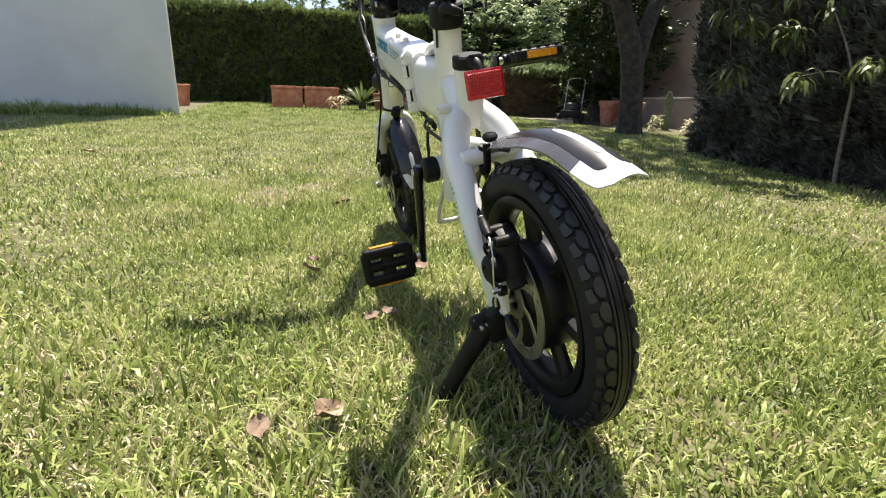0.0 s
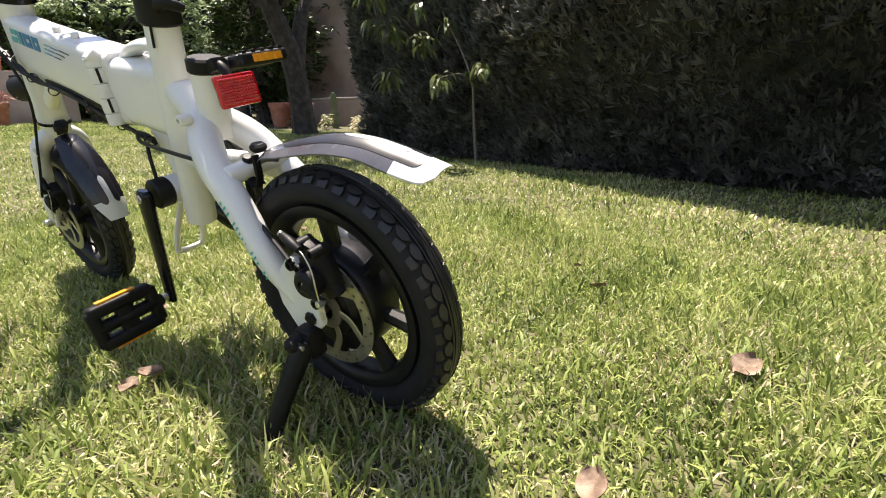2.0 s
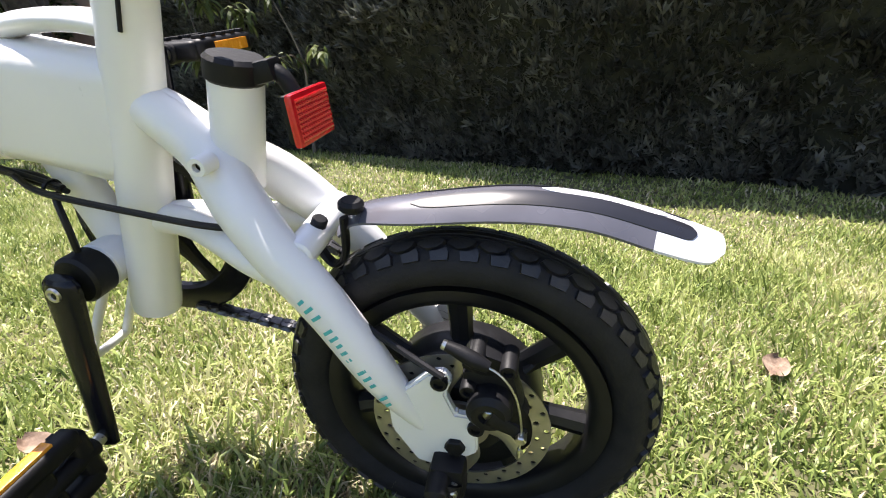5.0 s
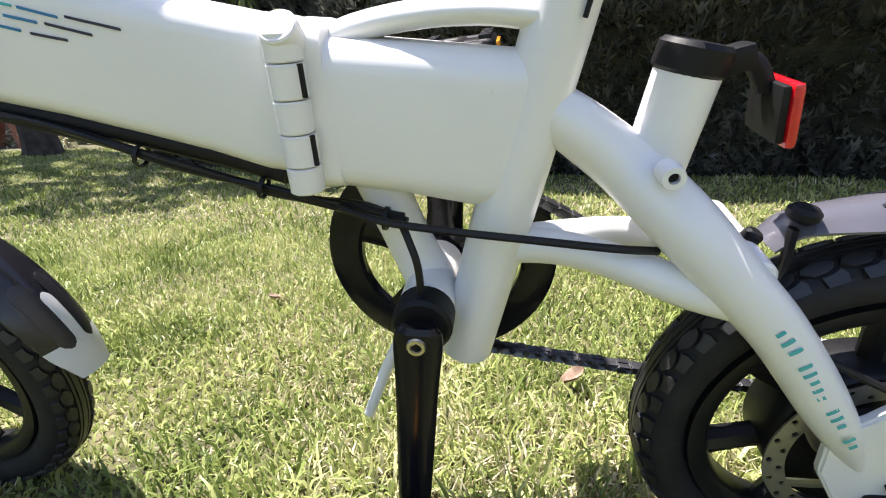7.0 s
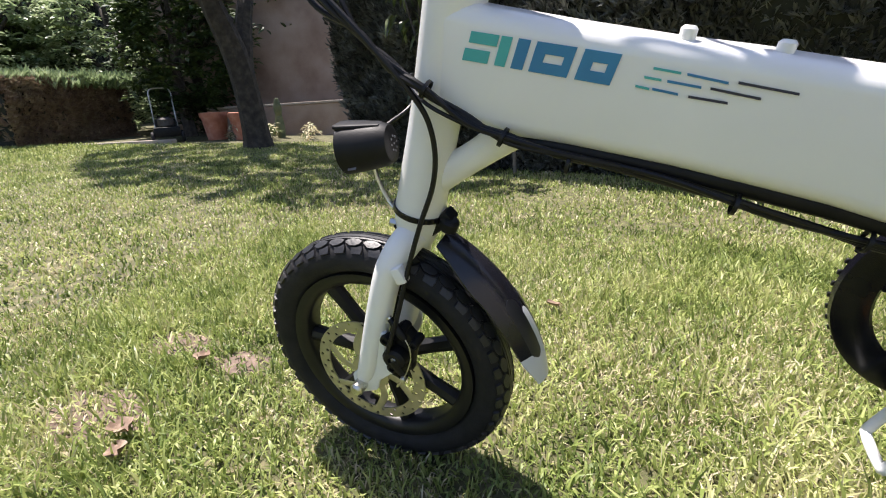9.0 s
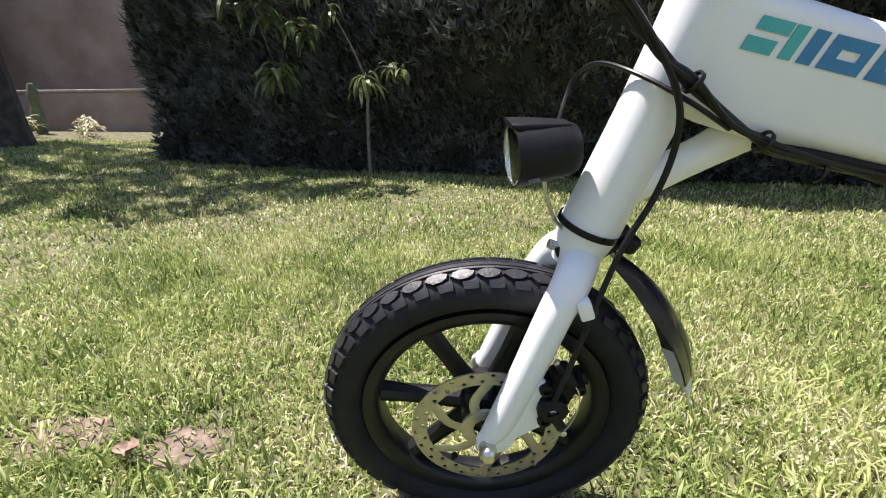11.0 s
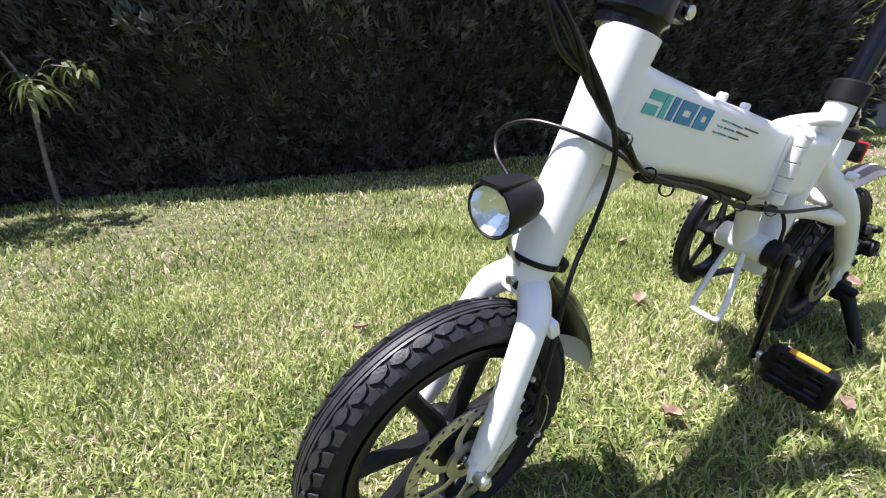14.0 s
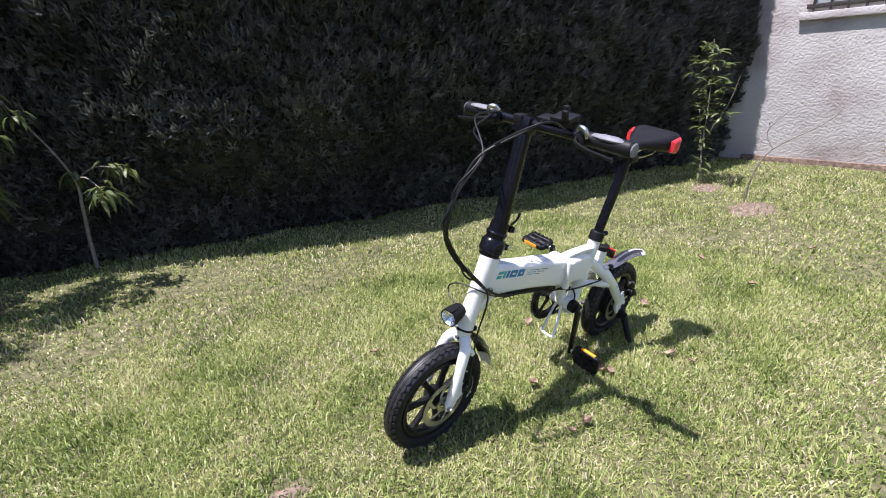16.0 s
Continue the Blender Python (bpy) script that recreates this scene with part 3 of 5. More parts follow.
part("bridge_bolt", cyl(B(), (.124, .030, .352), (.119, .032, .361), .0068, 12, .002), BLACK, bike)
part("cable_boss", lathe(B(), [(.0035, 0), (.0035, .010), (.0068, .010), (.0074, .008), (.0078, -.006)], Matrix.Translation((.189, .058, .413)), 18), WHITE, bike)
part("boss_hole", cyl(B(), (.189, .058, .413), (.189, .064, .413), .0034, 10), BLACK, bike)

# lower post behind the seat tube, with its cap and reflector
part("rear_post", tube(B(), [(.194, REAR_Y, .385), (.188, REAR_Y, .405), (.175, REAR_Y, .464)], [.022, .0205, .0205], 22, 3), WHITE, bike)
cap = part("post_cap", cyl(B(), (.1755, REAR_Y, .463), (.171, REAR_Y, .482), .0225, 26, .003), BLACK, bike, "black plastic post cap")
part("cap_lug", box(B(), (.026, .020, .016), pose(.152, .018, .470, 0, 12, 0), .004), BLACK, cap)
arm = part("reflector_arm", tube(B(), [(.146, .018, .472), (.136, .018, .466), (.128, .018, .452)], .0062, 10, 4), BLACK, bike)
refl = part("reflector", box(B(), (.0065, .054, .038), pose(.119, .018, .440, 0, 4, -3), .003), RED, bike, "red rear reflector with a prism pattern")
bm = B()
for a in range(14):
    for b in range(9):
        y0, z0 = -.0235 + .0034 * a, -.0154 + .0034 * b
        q = [bm.verts.new(v) for v in ((-.0060, y0, z0), (-.0060, y0 + .0033, z0), (-.0060, y0 + .0033, z0 + .0033), (-.0060, y0, z0 + .0033), (-.0074, y0 + .0016, z0 + .0016))]
        for k in range(4):
            bm.faces.new((q[k], q[(k + 1) % 4], q[4]))
bm.transform(pose(.1215, .018, .440, 0, 4, -3))
part("prism_pattern", bm, RED, refl, smooth=False)
part("reflector_back", box(B(), (.005, .050, .034), pose(.1246, .0175, .4405, 0, 4, -3), .002), BLACK, refl)

# bottom bracket, cranks and chain
BB = Vector((.350, 0, .300))
part("bottom_bracket", cyl(B(), (.350, -.038, .300), (.350, .040, .300), .0225, 22, .002), WHITE, bike)
part("bracket_strut", tube(B(), [(.352, 0, .305), (.368, 0, .345), (.386, 0, .40)], [.022, .019, .020], 16, 4, flat=.9), WHITE, bike)
part("bracket_web", tube(B(), [(.352, 0, .300), (.335, 0, .285), (.318, 0, .28)], [.02, .018, .018], 14, 3), WHITE, bike)
bm = tube(B(), [(.362, .012, .296), (.395, .030, .225), (.413, .036, .184), (.416, .030, .177), (.416, -.006, .176), (.413, -.012, .184), (.392, -.014, .225), (.356, -.012, .292)], .0050, 10, 5)
part("folding_rest", bm, WHITE, bike, "white bent rod rest under the bottom bracket")
part("pedal_sensor", cyl(B(), (.350, .040, .300), (.350, .066, .300), .0235, 22, .003), BLACK, bike)
part("sensor_lead", tube(B(), [(.350, .052, .322), (.351, .050, .345), (.356, .046, .362), (.362, .040, .375)], .003, 8, 5), CABLE, bike)


def crank(name, s, tip):
    a = Vector((.350, .078 * s, .300))
    b = Vector((tip[0], .092 * s, tip[1]))
    d = b - a
    c = part(name, tube(B(), [a - d * .07, a, a + d * .3, b, b + d * .06], [.013, .0185, .0165, .0135, .009], 14, 4, flat=.5, flat_axis=(0, 1, 0)), GLOSS, bike)
    part("crank_bolt", lathe(B(), [(0, .0004), (.0038, .0004), (.0044, .0022), (.0066, .0022), (.0072, .0), (0, 0)], Matrix.Translation((a.x, a.y + .0085 * s, a.z)) @ (Matrix() if s > 0 else Matrix.Rotation(math.pi, 4, "X")), 18), STEEL, c)
    return c


def pedal(s, at, tilt):
    """A resin cage pedal with an amber reflector on each edge."""
    p = new("pedal")
    p.parent = bike
    p.matrix_local = Matrix.Translation(at) @ Matrix.Rotation(radians(tilt), 4, "Y")
    tagged(p, "black resin pedal with amber edge reflectors")
    w, l, t = .094, .074, .022
    for e in (-1, 1):
        part("cage_bar", box(B(), (.020, w, t), pose(e * (l / 2 - .010), s * .055, 0), .0075, 3), BLACK, p)
        r = part("pedal_reflector", box(B(), (.004, .056, .012), pose(e * (l / 2 + .0012), s * .058, 0), .001), AMBER, p, "amber pedal reflector")
        for k in range(5):
            part("grip_tooth", box(B(), (.012, .008, .004), pose(e * (l / 2 - .009), s * (.055 + .018 * (k - 2)), t / 2 + .0015), .0012), BLACK, p)
    for y in (.012, .097):
        part("cage_rib", box(B(), (l - .012, .018, t * .9), pose(0, s * y, 0), .0065, 3), BLACK, p)
    part("platform", box(B(), (l - .012, .026, t * .8), pose(0, s * .0545, 0), .006, 3), BLACK, p)
    part("spindle_tube", cyl(B(), (0, -.002 * s, 0), (0, .098 * s, 0), .0105, 14, .002), BLACK, p)
    part("spindle", cyl(B(), (0, -.022 * s, 0), (0, .004 * s, 0), .0065, 12, .001), STEEL, p)
    return p


crank("left_crank", 1, (.367, .132))
crank("right_crank", -1, (.333, .468))
pedal(1, (.367, .108, .132), 94)
pedal(-1, (.333, -.108, .468), 4)

ring = part("chainring", lathe(B(), [(.079, -.057), (.105, -.057), (.108, -.055), (.108, -.045), (.105, -.043), (.079, -.043), (.076, -.046), (.076, -.054)], Matrix.Translation((BB.x, 0, BB.z)), 64, True), GLOSS, bike, "black chainring with a guard ring")
for k in range(5):
    a = radians(72 * k + 20)
    u = Vector((math.cos(a), 0, math.sin(a)))
    o = Vector((BB.x, -.049, BB.z))
    part("chainring_arm", tube(B(), [o + u * .012, o + u * .045, o + u * .086], [.020, .011, .013], 10, 4, flat=.28), GLOSS, ring)
bm = B()
for k in range(52):
    a = 2 * math.pi * k / 52
    box(bm, (.005, .003, .0055), pose(BB.x, -.0595, BB.z, 0, 0, 0) @ Matrix.Rotation(-a, 4, "Y") @ Matrix.Translation((.1065, 0, 0)), .0008, 1)
part("chainring_teeth", bm, ALLOY, ring)
part("rear_sprocket", lathe(B(), [(.012, -.064), (.030, -.064), (.031, -.061), (.012, -.059)], Matrix.Translation(RW), 30), CHAIN, bike)
chain = new("chain")
chain.parent = bike
tagged(chain, "dark steel roller chain")


def chain_run(a, b):
    a, b = Vector(a), Vector(b)
    n = int((b - a).length / .0127)
    bm = B()
    for k in range(n):
        p, q = a.lerp(b, k / n), a.lerp(b, (k + 1) / n)
        d = (q - p)
        ang = math.atan2(d.z, d.x)
        for s in (-1, 1):
            w = .0026 if k % 2 else .0038
            box(bm, (.0175, .0011, .0078), Matrix.Translation((p + q) / 2 + Vector((0, s * w, 0))) @ Matrix.Rotation(-ang, 4, "Y"), .0035, 1)
        cyl(bm, p + Vector((0, -.0042, 0)), p + Vector((0, .0042, 0)), .0037, 8)
    tagged(part("chain_run", bm, CHAIN, chain), kind="stuff")


chain_run((.335, -.046, .199), (.010, -.042, .147))
chain_run((.335, -.046, .401), (.008, -.042, .207))

# fork and front brake
part("fork_crown", tube(B(), [(.857, 0, .404), (.862, 0, .390), (.870, 0, .364)], [.0275, .027, .021], 22, 4), WHITE, bike)
for s in (1, -1):
    part("fork_leg", tube(B(), [(.864, .002 * s, .374), (.869, .019 * s, .372), (.880, .036 * s, .356), (.893, .044 * s, .330), (.915, .051 * s, .268), (.937, .055 * s, .208), (.949, .056 * s, .186)],
                          [.018, .0182, .0175, .0165, .016, .0145, .011], 18, 6), WHITE, bike)
    bm = B()
    plate(bm, [(.962, .192), (.950, .203), (.938, .235), (.918, .262), (.900, .269), (.890, .260), (.902, .246), (.903, .233), (.889, .226), (.890, .213), (.905, .203), (.922, .190), (.930, .172), (.950, .164), (.963, .172)] if s > 0 else
          [(.962, .192), (.950, .203), (.935, .224), (.918, .226), (.915, .210), (.920, .190), (.930, .172), (.950, .164), (.963, .172)], .060 * s - .003, .060 * s + .003, .001)
    part("fork_end", bm, WHITE, bike)
    part("axle_nut", cyl(B(), (FW.x, .056 * s, FW.z), (FW.x, .080 * s, FW.z), .0090, 12, .003), STEEL, bike)
    part("rear_axle_nut", cyl(B(), (.005, on_side(s, .070), .1765), (.005, on_side(s, .086), .1765), .009, 6, .001), BLACK, bike)
part("hose_clip", box(B(), (.013, .013, .020), pose(.868, .052, .345, 0, 20, 0), .003), WHITE, bike)


def caliper(name, at, turn, size):
    """A cable disc caliper: body, cover, arm, cable stop, bolts and the bare end of the wire."""
    c = new(name)
    c.parent = bike
    c.matrix_local = Matrix.Translation(at) @ Matrix.Rotation(radians(turn), 4, "Y") @ Matrix.Scale(size, 4)
    tagged(c, "black mechanical disc brake caliper")
    bm = box(B(), (.042, .024, .050), pose(0, -.004, -.002, 0, 14, 0), .009)
    box(bm, (.030, .020, .022), pose(.008, -.002, .026, 0, -20, 0), .006)
    box(bm, (.022, .018, .020), pose(-.016, -.003, -.022, 0, 30, 0), .006)
    part("caliper_body", bm, BLACK, c)
    part("caliper_cover", lathe(B(), [(0, .019), (.006, .019), (.0075, .022), (.013, .022), (.0175, .018), (.018, .004), (.016, .0)], Matrix.Translation((.001, .004, -.008)), 22), BLACK, c)
    part("cover_screw", cyl(B(), (.001, .022, -.008), (.001, .0245, -.008), .0045, 6, .0008), STEEL, c)
    part("caliper_arm", tube(B(), [(.001, .024, -.008), (-.012, .024, -.016), (-.025, .022, -.024)], [.0085, .0065, .006], 10, 4, flat=.5), BLACK, c)
    part("wire_clamp", cyl(B(), (-.024, .020, -.023), (-.024, .031, -.023), .0042, 6, .001), STEEL, c)
    for p in ((.012, .034), (-.012, .028), (.018, .004)):
        part("caliper_bolt", lathe(B(), [(.0, .010), (.0035, .010), (.004, .013), (.006, .013), (.0068, .011), (.0068, -.012)], Matrix.Translation((p[0], .002, p[1])), 12), BLACK, c)
    part("cable_stop", tube(B(), [(.034, .011, .045), (.022, .013, .041), (.012, .015, .037), (.002, .016, .033)], [.0042, .0058, .0062, .0045], 12, 3), BLACK, c)
    part("ferrule", cyl(B(), (.037, .0105, .046), (.032, .0113, .0443), .0040, 12, .0008), STEEL, c)
    part("inner_wire", tube(B(), [(.004, .016, .034), (-.008, .019, .028), (-.018, .022, .014), (-.023, .026, -.006), (-.024, .027, -.023), (-.023, .027, -.036)], .0009, 6, 5), STEEL, c)
    part("wire_end", cyl(B(), (-.023, .027, -.035), (-.0225, .027, -.044), .0017, 8), STEEL, c)
    return c


caliper("front_caliper", (.885, .050, .240), -33, .86)
caliper("rear_caliper", (-.026, .076, .246), 0, 1.0)
for p, y in (((.016, .248), .075), ((-.013, .202), .075), ((.897, .260), .058), ((.896, .219), .058)):
    part("mount_bolt", lathe(B(), [(0, .007), (.004, .007), (.0042, .010), (.0066, .010), (.0072, .008), (.0072, .0)], Matrix.Translation((p[0], y, p[1])), 14), BLACK, bike)

# kickstand
bm = box(B(), (.030, .024, .040), pose(.010, .088, .146), .006)
stand = part("kickstand", bm, BLACK, bike, "black alloy kickstand holding the bicycle up")
part("stand_leg", tube(B(), [(.010, .096, .150), (.014, .112, .128), (.022, .140, .088), (.032, .172, .035), (.034, .178, .024)], [.0145, .014, .012, .011, .0125], 12, 4), BLACK, stand)
part("stand_pivot", cyl(B(), (.016, .086, .156), (.016, .118, .150), .0105, 14, .004), BLACK, stand)
part("stand_bolt", cyl(B(), (.004, .098, .150), (.003, .110, .149), .0042, 10, .001), STEEL, stand)


# mudguards
def guard(name, path, half, crown, label, mid=0.0):
    """A thin curved mudguard along (x, z) points, with a way to cut strips of it."""
    q = spline([(x, mid, z, w) for x, z, w in path], 8)
    g = new(name)
    g.parent = bike
    tagged(g, label)
    n = len(q)

    def strip(u0, u1, i0, i1, lift, k=6, round_ends=False):
        vs, fs = [], []
        for side in (0, 1):
            for i in range(i0, i1 + 1):
                d = Vector(q[min(i + 1, n - 1)][:3]) - Vector(q[max(i - 1, 0)][:3])
                d.normalize()
                up = Vector((0, 1, 0)).cross(d)
                hw = half * q[i][3]
                e = min(i - i0, i1 - i) / 3 if round_ends else 1.0
                e = math.sqrt(max(.03, 1 - (1 - min(e, 1.0)) ** 2))
                for j in range(k + 1):
                    u = (u0 + u1) / 2 + (u1 - u0) * (j / k - .5) * e
                    p = Vector(q[i][:3]) + Vector((0, 1, 0)) * (u * hw) - up * (crown * (u * q[i][3]) ** 2 + (0.0018 if side else -lift))
                    vs.append(tuple(p))
        m = (i1 - i0 + 1)
        w = k + 1
        for side in (0, 1):
            o = side * m * w
            for i in range(m - 1):
                for j in range(k):
                    f = (o + i * w + j, o + (i + 1) * w + j, o + (i + 1) * w + j + 1, o + i * w + j + 1)
                    fs.append(f if side else f[::-1])
        o = m * w
        for i in range(m - 1):
            for j in (0, k):
                fs.append((i * w + j, (i + 1) * w + j, o + (i + 1) * w + j, o + i * w + j))
        for j in range(k):
            for i in (0, m - 1):
                fs.append((i * w + j, i * w + j + 1, o + i * w + j + 1, o + i * w + j))
        return vs, fs
    return g, strip, n


g, strip, n = guard("rear_mudguard", [(.110, .350, .62), (.092, .367, .72), (.045, .378, .92), (-.030, .388, 1.0), (-.087, .385, 1.0), (-.134, .374, 1.04), (-.161, .3655, 1.0), (-.174, .361, .90), (-.181, .358, .62)], .0275, .015, "dark and grey plastic rear mudguard", .017)


def dress(g, strip, n, spine, side, s0, s1, shell):
    """Dark shell, pale tail that runs further forward along the spine, and two sunk dark stripes."""
    a, b = int(n * spine), int(n * side)
    rows = [("guard_shell", -1, 1, 0, b, 0, shell, False), ("guard_tail", -1, 1, b, n - 1, 0, FENDER_GREY, False), ("guard_spine", -.17, .17, a, b + 2, .0004, FENDER_GREY, True)]
    rows += [("guard_stripe", *sorted((.17 * e, .64 * e)), int(n * s0), int(n * s1), .0005, FENDER_DARK, True) for e in (-1, 1)]
    for nm, u0, u1, i0, i1, lift, mt, rnd in rows:
        if nm == "guard_spine" and side - spine < .05:
            continue
        v, f = strip(u0, u1, i0, i1, lift, 6, rnd)
        raw(nm, v, f, mt, g, True)


dress(g, strip, n, .42, .63, .26, .74, FENDER)
part("guard_knob", cyl(B(), (.093, .030, .368), (.0915, .0305, .378), .0105, 16, .003), BLACK, g)
part("guard_bracket", tube(B(), [(.126, .034, .340), (.112, .036, .322), (.100, .036, .332), (.098, .034, .364)], .0028, 8, 4, flat=2.0), BLACK, g)

fpts = []
for k in range(8):
    a = radians(122 + 55 * k / 7)
    fpts.append((FW.x + .229 * math.cos(a), FW.z + .229 * math.sin(a), (.62, .86, 1, 1, 1, .96, .85, .55)[k]))
g, strip, n = guard("front_mudguard", fpts, .034, .020, "dark and grey plastic front mudguard")
dress(g, strip, n, .56, .80, .46, .84, FENDER_BLACK)
part("guard_mount", box(B(), (.045, .022, .016), pose(.838, 0, .385, 0, 35, 0), .005), BLACK, g)
part("guard_knob", cyl(B(), (.826, .006, .380), (.819, .007, .394), .011, 16, .003), BLACK, g)

# headlight
lamp = new("headlight")
lamp.parent = bike
lamp.matrix_local = pose(.906, .003, .4745, 0, 3, 9) @ Matrix.Scale(.80, 4)
tagged(lamp, "black bicycle headlight with a clear lens")
AX = Matrix.Rotation(radians(-90), 4, "Z")
part("lamp_housing", lathe(B(), [(0, -.036), (.018, -.036), (.025, -.033), (.029, -.024), (.032, .0), (.0345, .026), (.0345, .036), (.0325, .0365), (.031, .030), (.012, .012), (0, .010)], AX, 36), BLACK, lamp)
part("lamp_bowl", lathe(B(), [(.030, .0345), (.024, .024), (.012, .015), (0, .0125)], AX, 11), CHROME, lamp, smooth=False)
lens = part("lamp_lens", lathe(B(), [(0, .0405), (.012, .0402), (.024, .0390), (.0315, .0365), (.0315, .0345), (0, .0365)], AX, 32), GLASS, lamp, "clear ribbed lamp lens")
lens.visible_shadow = False
part("lamp_ridge", loft(B(), [(-.024, .0245, .0290, .011), (.010, .0270, .0335, .016), (.034, .0280, .0358, .018), (.0395, .0310, .0362, .015)], .003, 3), BLACK, lamp)
part("lamp_sticker", box(B(), (.012, .0004, .007), pose(.020, .0275, -.0195, 45, 0, 0), 0), GREY, lamp)
bm = B()
for k in range(9):
    a = 2 * math.pi * k / 8
    r = 0 if k == 8 else .010
    cyl(bm, (-.0358, r * math.cos(a), r * math.sin(a)), (-.0368, r * math.cos(a), r * math.sin(a)), .0016, 8)
part("lamp_vents", bm, GREY, lamp)
part("lamp_bracket", tube(B(), [(.905, .004, .456), (.902, .005, .436), (.893, .006, .412), (.884, .006, .400), (.888, .006, .382)], .0019, 8, 5, flat=1.6), STEEL, bike, "bent steel lamp bracket")
part("bracket_clamp", box(B(), (.010, .016, .016), pose(.884, .004, .379, 0, 20, 0), .003), BLACK, bike)
part("bracket_bolt", cyl(B(), (.886, .006, .384), (.896, .007, .387), .0052, 6, .001), STEEL, bike)

# stem, handlebar and controls
HD = (HT1 - HT0).normalized()
S0 = HT1 + Vector((0, -.006, 0))
stem = part("stem_clamp", tube(B(), [S0, S0 + HD * .006, S0 + HD * .010, S0 + HD * .014, S0 + HD * .042, S0 + HD * .050, S0 + HD * .054, S0 + HD * .058, S0 + HD * .066, S0 + HD * .070, S0 + HD * .074, S0 + HD * .100], [.0305, .0310, .0315, .0355, .0350, .0310, .0275, .0275, .0310, .0310, .0275, .0270], 26, 1), GLOSS, bike, "black folding stem clamp")
for k, d in ((0, .030), (1, .084)):
    p = S0 + HD * d
    part("clamp_ear", box(B(), (.026, .022, .018), Matrix.Translation(p + Vector((-.034, .014, -.008))) @ Matrix.Rotation(radians(-18), 4, "Y"), .006), GLOSS, stem)
    part("clamp_bolt", cyl(B(), p + Vector((-.040, .026, -.008)), p + Vector((-.040, .031, -.008)), .0065, 12, .0015), STEEL, stem)
part("clamp_strap", tube(B(), [S0 + HD * .090 + Vector((-.030, .016, 0)), S0 + HD * .104 + Vector((-.046, .018, 0)), S0 + HD * .118 + Vector((-.052, .018, .004))], .0035, 8, 5), CABLE, stem)
BAR = Vector((.680, -.026, .978))
part("stem_post", tube(B(), [S0 + HD * .098, (S0 + HD * .098).lerp(BAR, .5), BAR - Vector((-.002, 0, .010))], [.0225, .0215, .0205], 22, 3), GLOSS, bike)
part("bar_clamp", box(B(), (.044, .050, .044), Matrix.Translation(BAR) @ Matrix.Rotation(radians(-15), 4, "Y"), .008), GLOSS, bike)
TURN = Matrix.Translation((.680, .018, .979)) @ Matrix.Rotation(radians(1.8), 4, "X")
bar = new("handlebar")
bar.parent = bike
bar.matrix_local = TURN
tagged(bar, "straight black handlebar with grips, levers and phone mount")
part("bar_tube", cyl(B(), (0, -.258, .006), (0, .258, .006), .0125, 18, .002), GLOSS, bar)
for s in (1, -1):
    gp = part("grip", tube(B(), [(0, .144 * s, .006), (0, .151 * s, .006), (0, .201 * s, .006), (0, .254 * s, .006), (0, .266 * s, .006)], [.0165, .0172, .0180, .0192, .0165], 20, 4), BLACK, bar, "black rubber grip with grey pad")
    bm = B()
    lathe(bm, [(.0, -.048), (.0105, -.040), (.0165, -.014), (.0165, .018), (.011, .040), (0, .048)], Matrix.Translation((.004, .204 * s, .0185)) @ Matrix.Diagonal((1, 1, .45, 1)), 18)
    part("grip_pad", bm, GREY, gp)
    part("grip_end", cyl(B(), (0, .266 * s, .006), (0, .271 * s, .006), .0165, 18, .002), GREY, gp)
    lv = part("lever_clamp", box(B(), (.030, .026, .034), pose(.012, .140 * s, .004), .007), BLACK, bar)
    part("brake_lever", tube(B(), [(.026, .132 * s, .006), (.052, .150 * s, .002), (.058, .190 * s, -.006), (.052, .250 * s, -.014)], [.007, .0065, .0055, .005], 10, 5, flat=.6), BLACK, lv)
    part("lever_cover", tube(B(), [(.018, .128 * s, .024), (.026, .138 * s, .034), (.030, .156 * s, .030), (.026, .160 * s, .012)], [.005, .006, .006, .004], 10, 5), STEEL, lv, "silver brake lever bracket")
mount = part("phone_mount", box(B(), (.050, .058, .012), pose(-.006, .070, .040, 0, 12, 0), .004), BLACK, bar, "black clamp mount for a phone")
part("mount_post", cyl(B(), (0, .070, .012), (-.004, .070, .038), .010, 14, .002), BLACK, mount)
for e in (-1, 1):
    part("mount_jaw", box(B(), (.012, .016, .028), pose(e * .030 - .006, .070 + e * .020, .050, 0, 12, 0), .004), BLACK, mount)
part("throttle_box", box(B(), (.034, .030, .026), pose(.006, -.060, .014), .006), BLACK, bar)
part("display", box(B(), (.040, .046, .014), pose(-.006, .020, .028, 0, 10, 0), .004), BLACK, bar)

# seat post and saddle
part("seat_clamp", cyl(B(), st(.527), st(.560), .0262, 24, .003), BLACK, bike, "black seat post clamp with lever")
part("seat_lever", tube(B(), [st(.546) + Vector((-.022, .010, 0)), st(.546) + Vector((-.038, .012, .002)), st(.543) + Vector((-.050, .006, 0)), st(.540) + Vector((-.054, -.004, -.002))], [.009, .0085, .007, .005], 10, 5), BLACK, bike)
part("seat_pin", cyl(B(), st(.528) + Vector((-.012, .0205, 0)), st(.500) + Vector((-.012, .0215, 0)), .0016, 8), BLACK, bike)
part("seat_post", cyl(B(), st(.558), st(.832), .0168, 22, .001), GLOSS, bike)
sd = new("saddle")
sd.parent = bike
sd.matrix_local = pose(.098, .020, .868, 0, 0, 0)
tagged(sd, "black padded saddle with red corner panels")
bm = B()
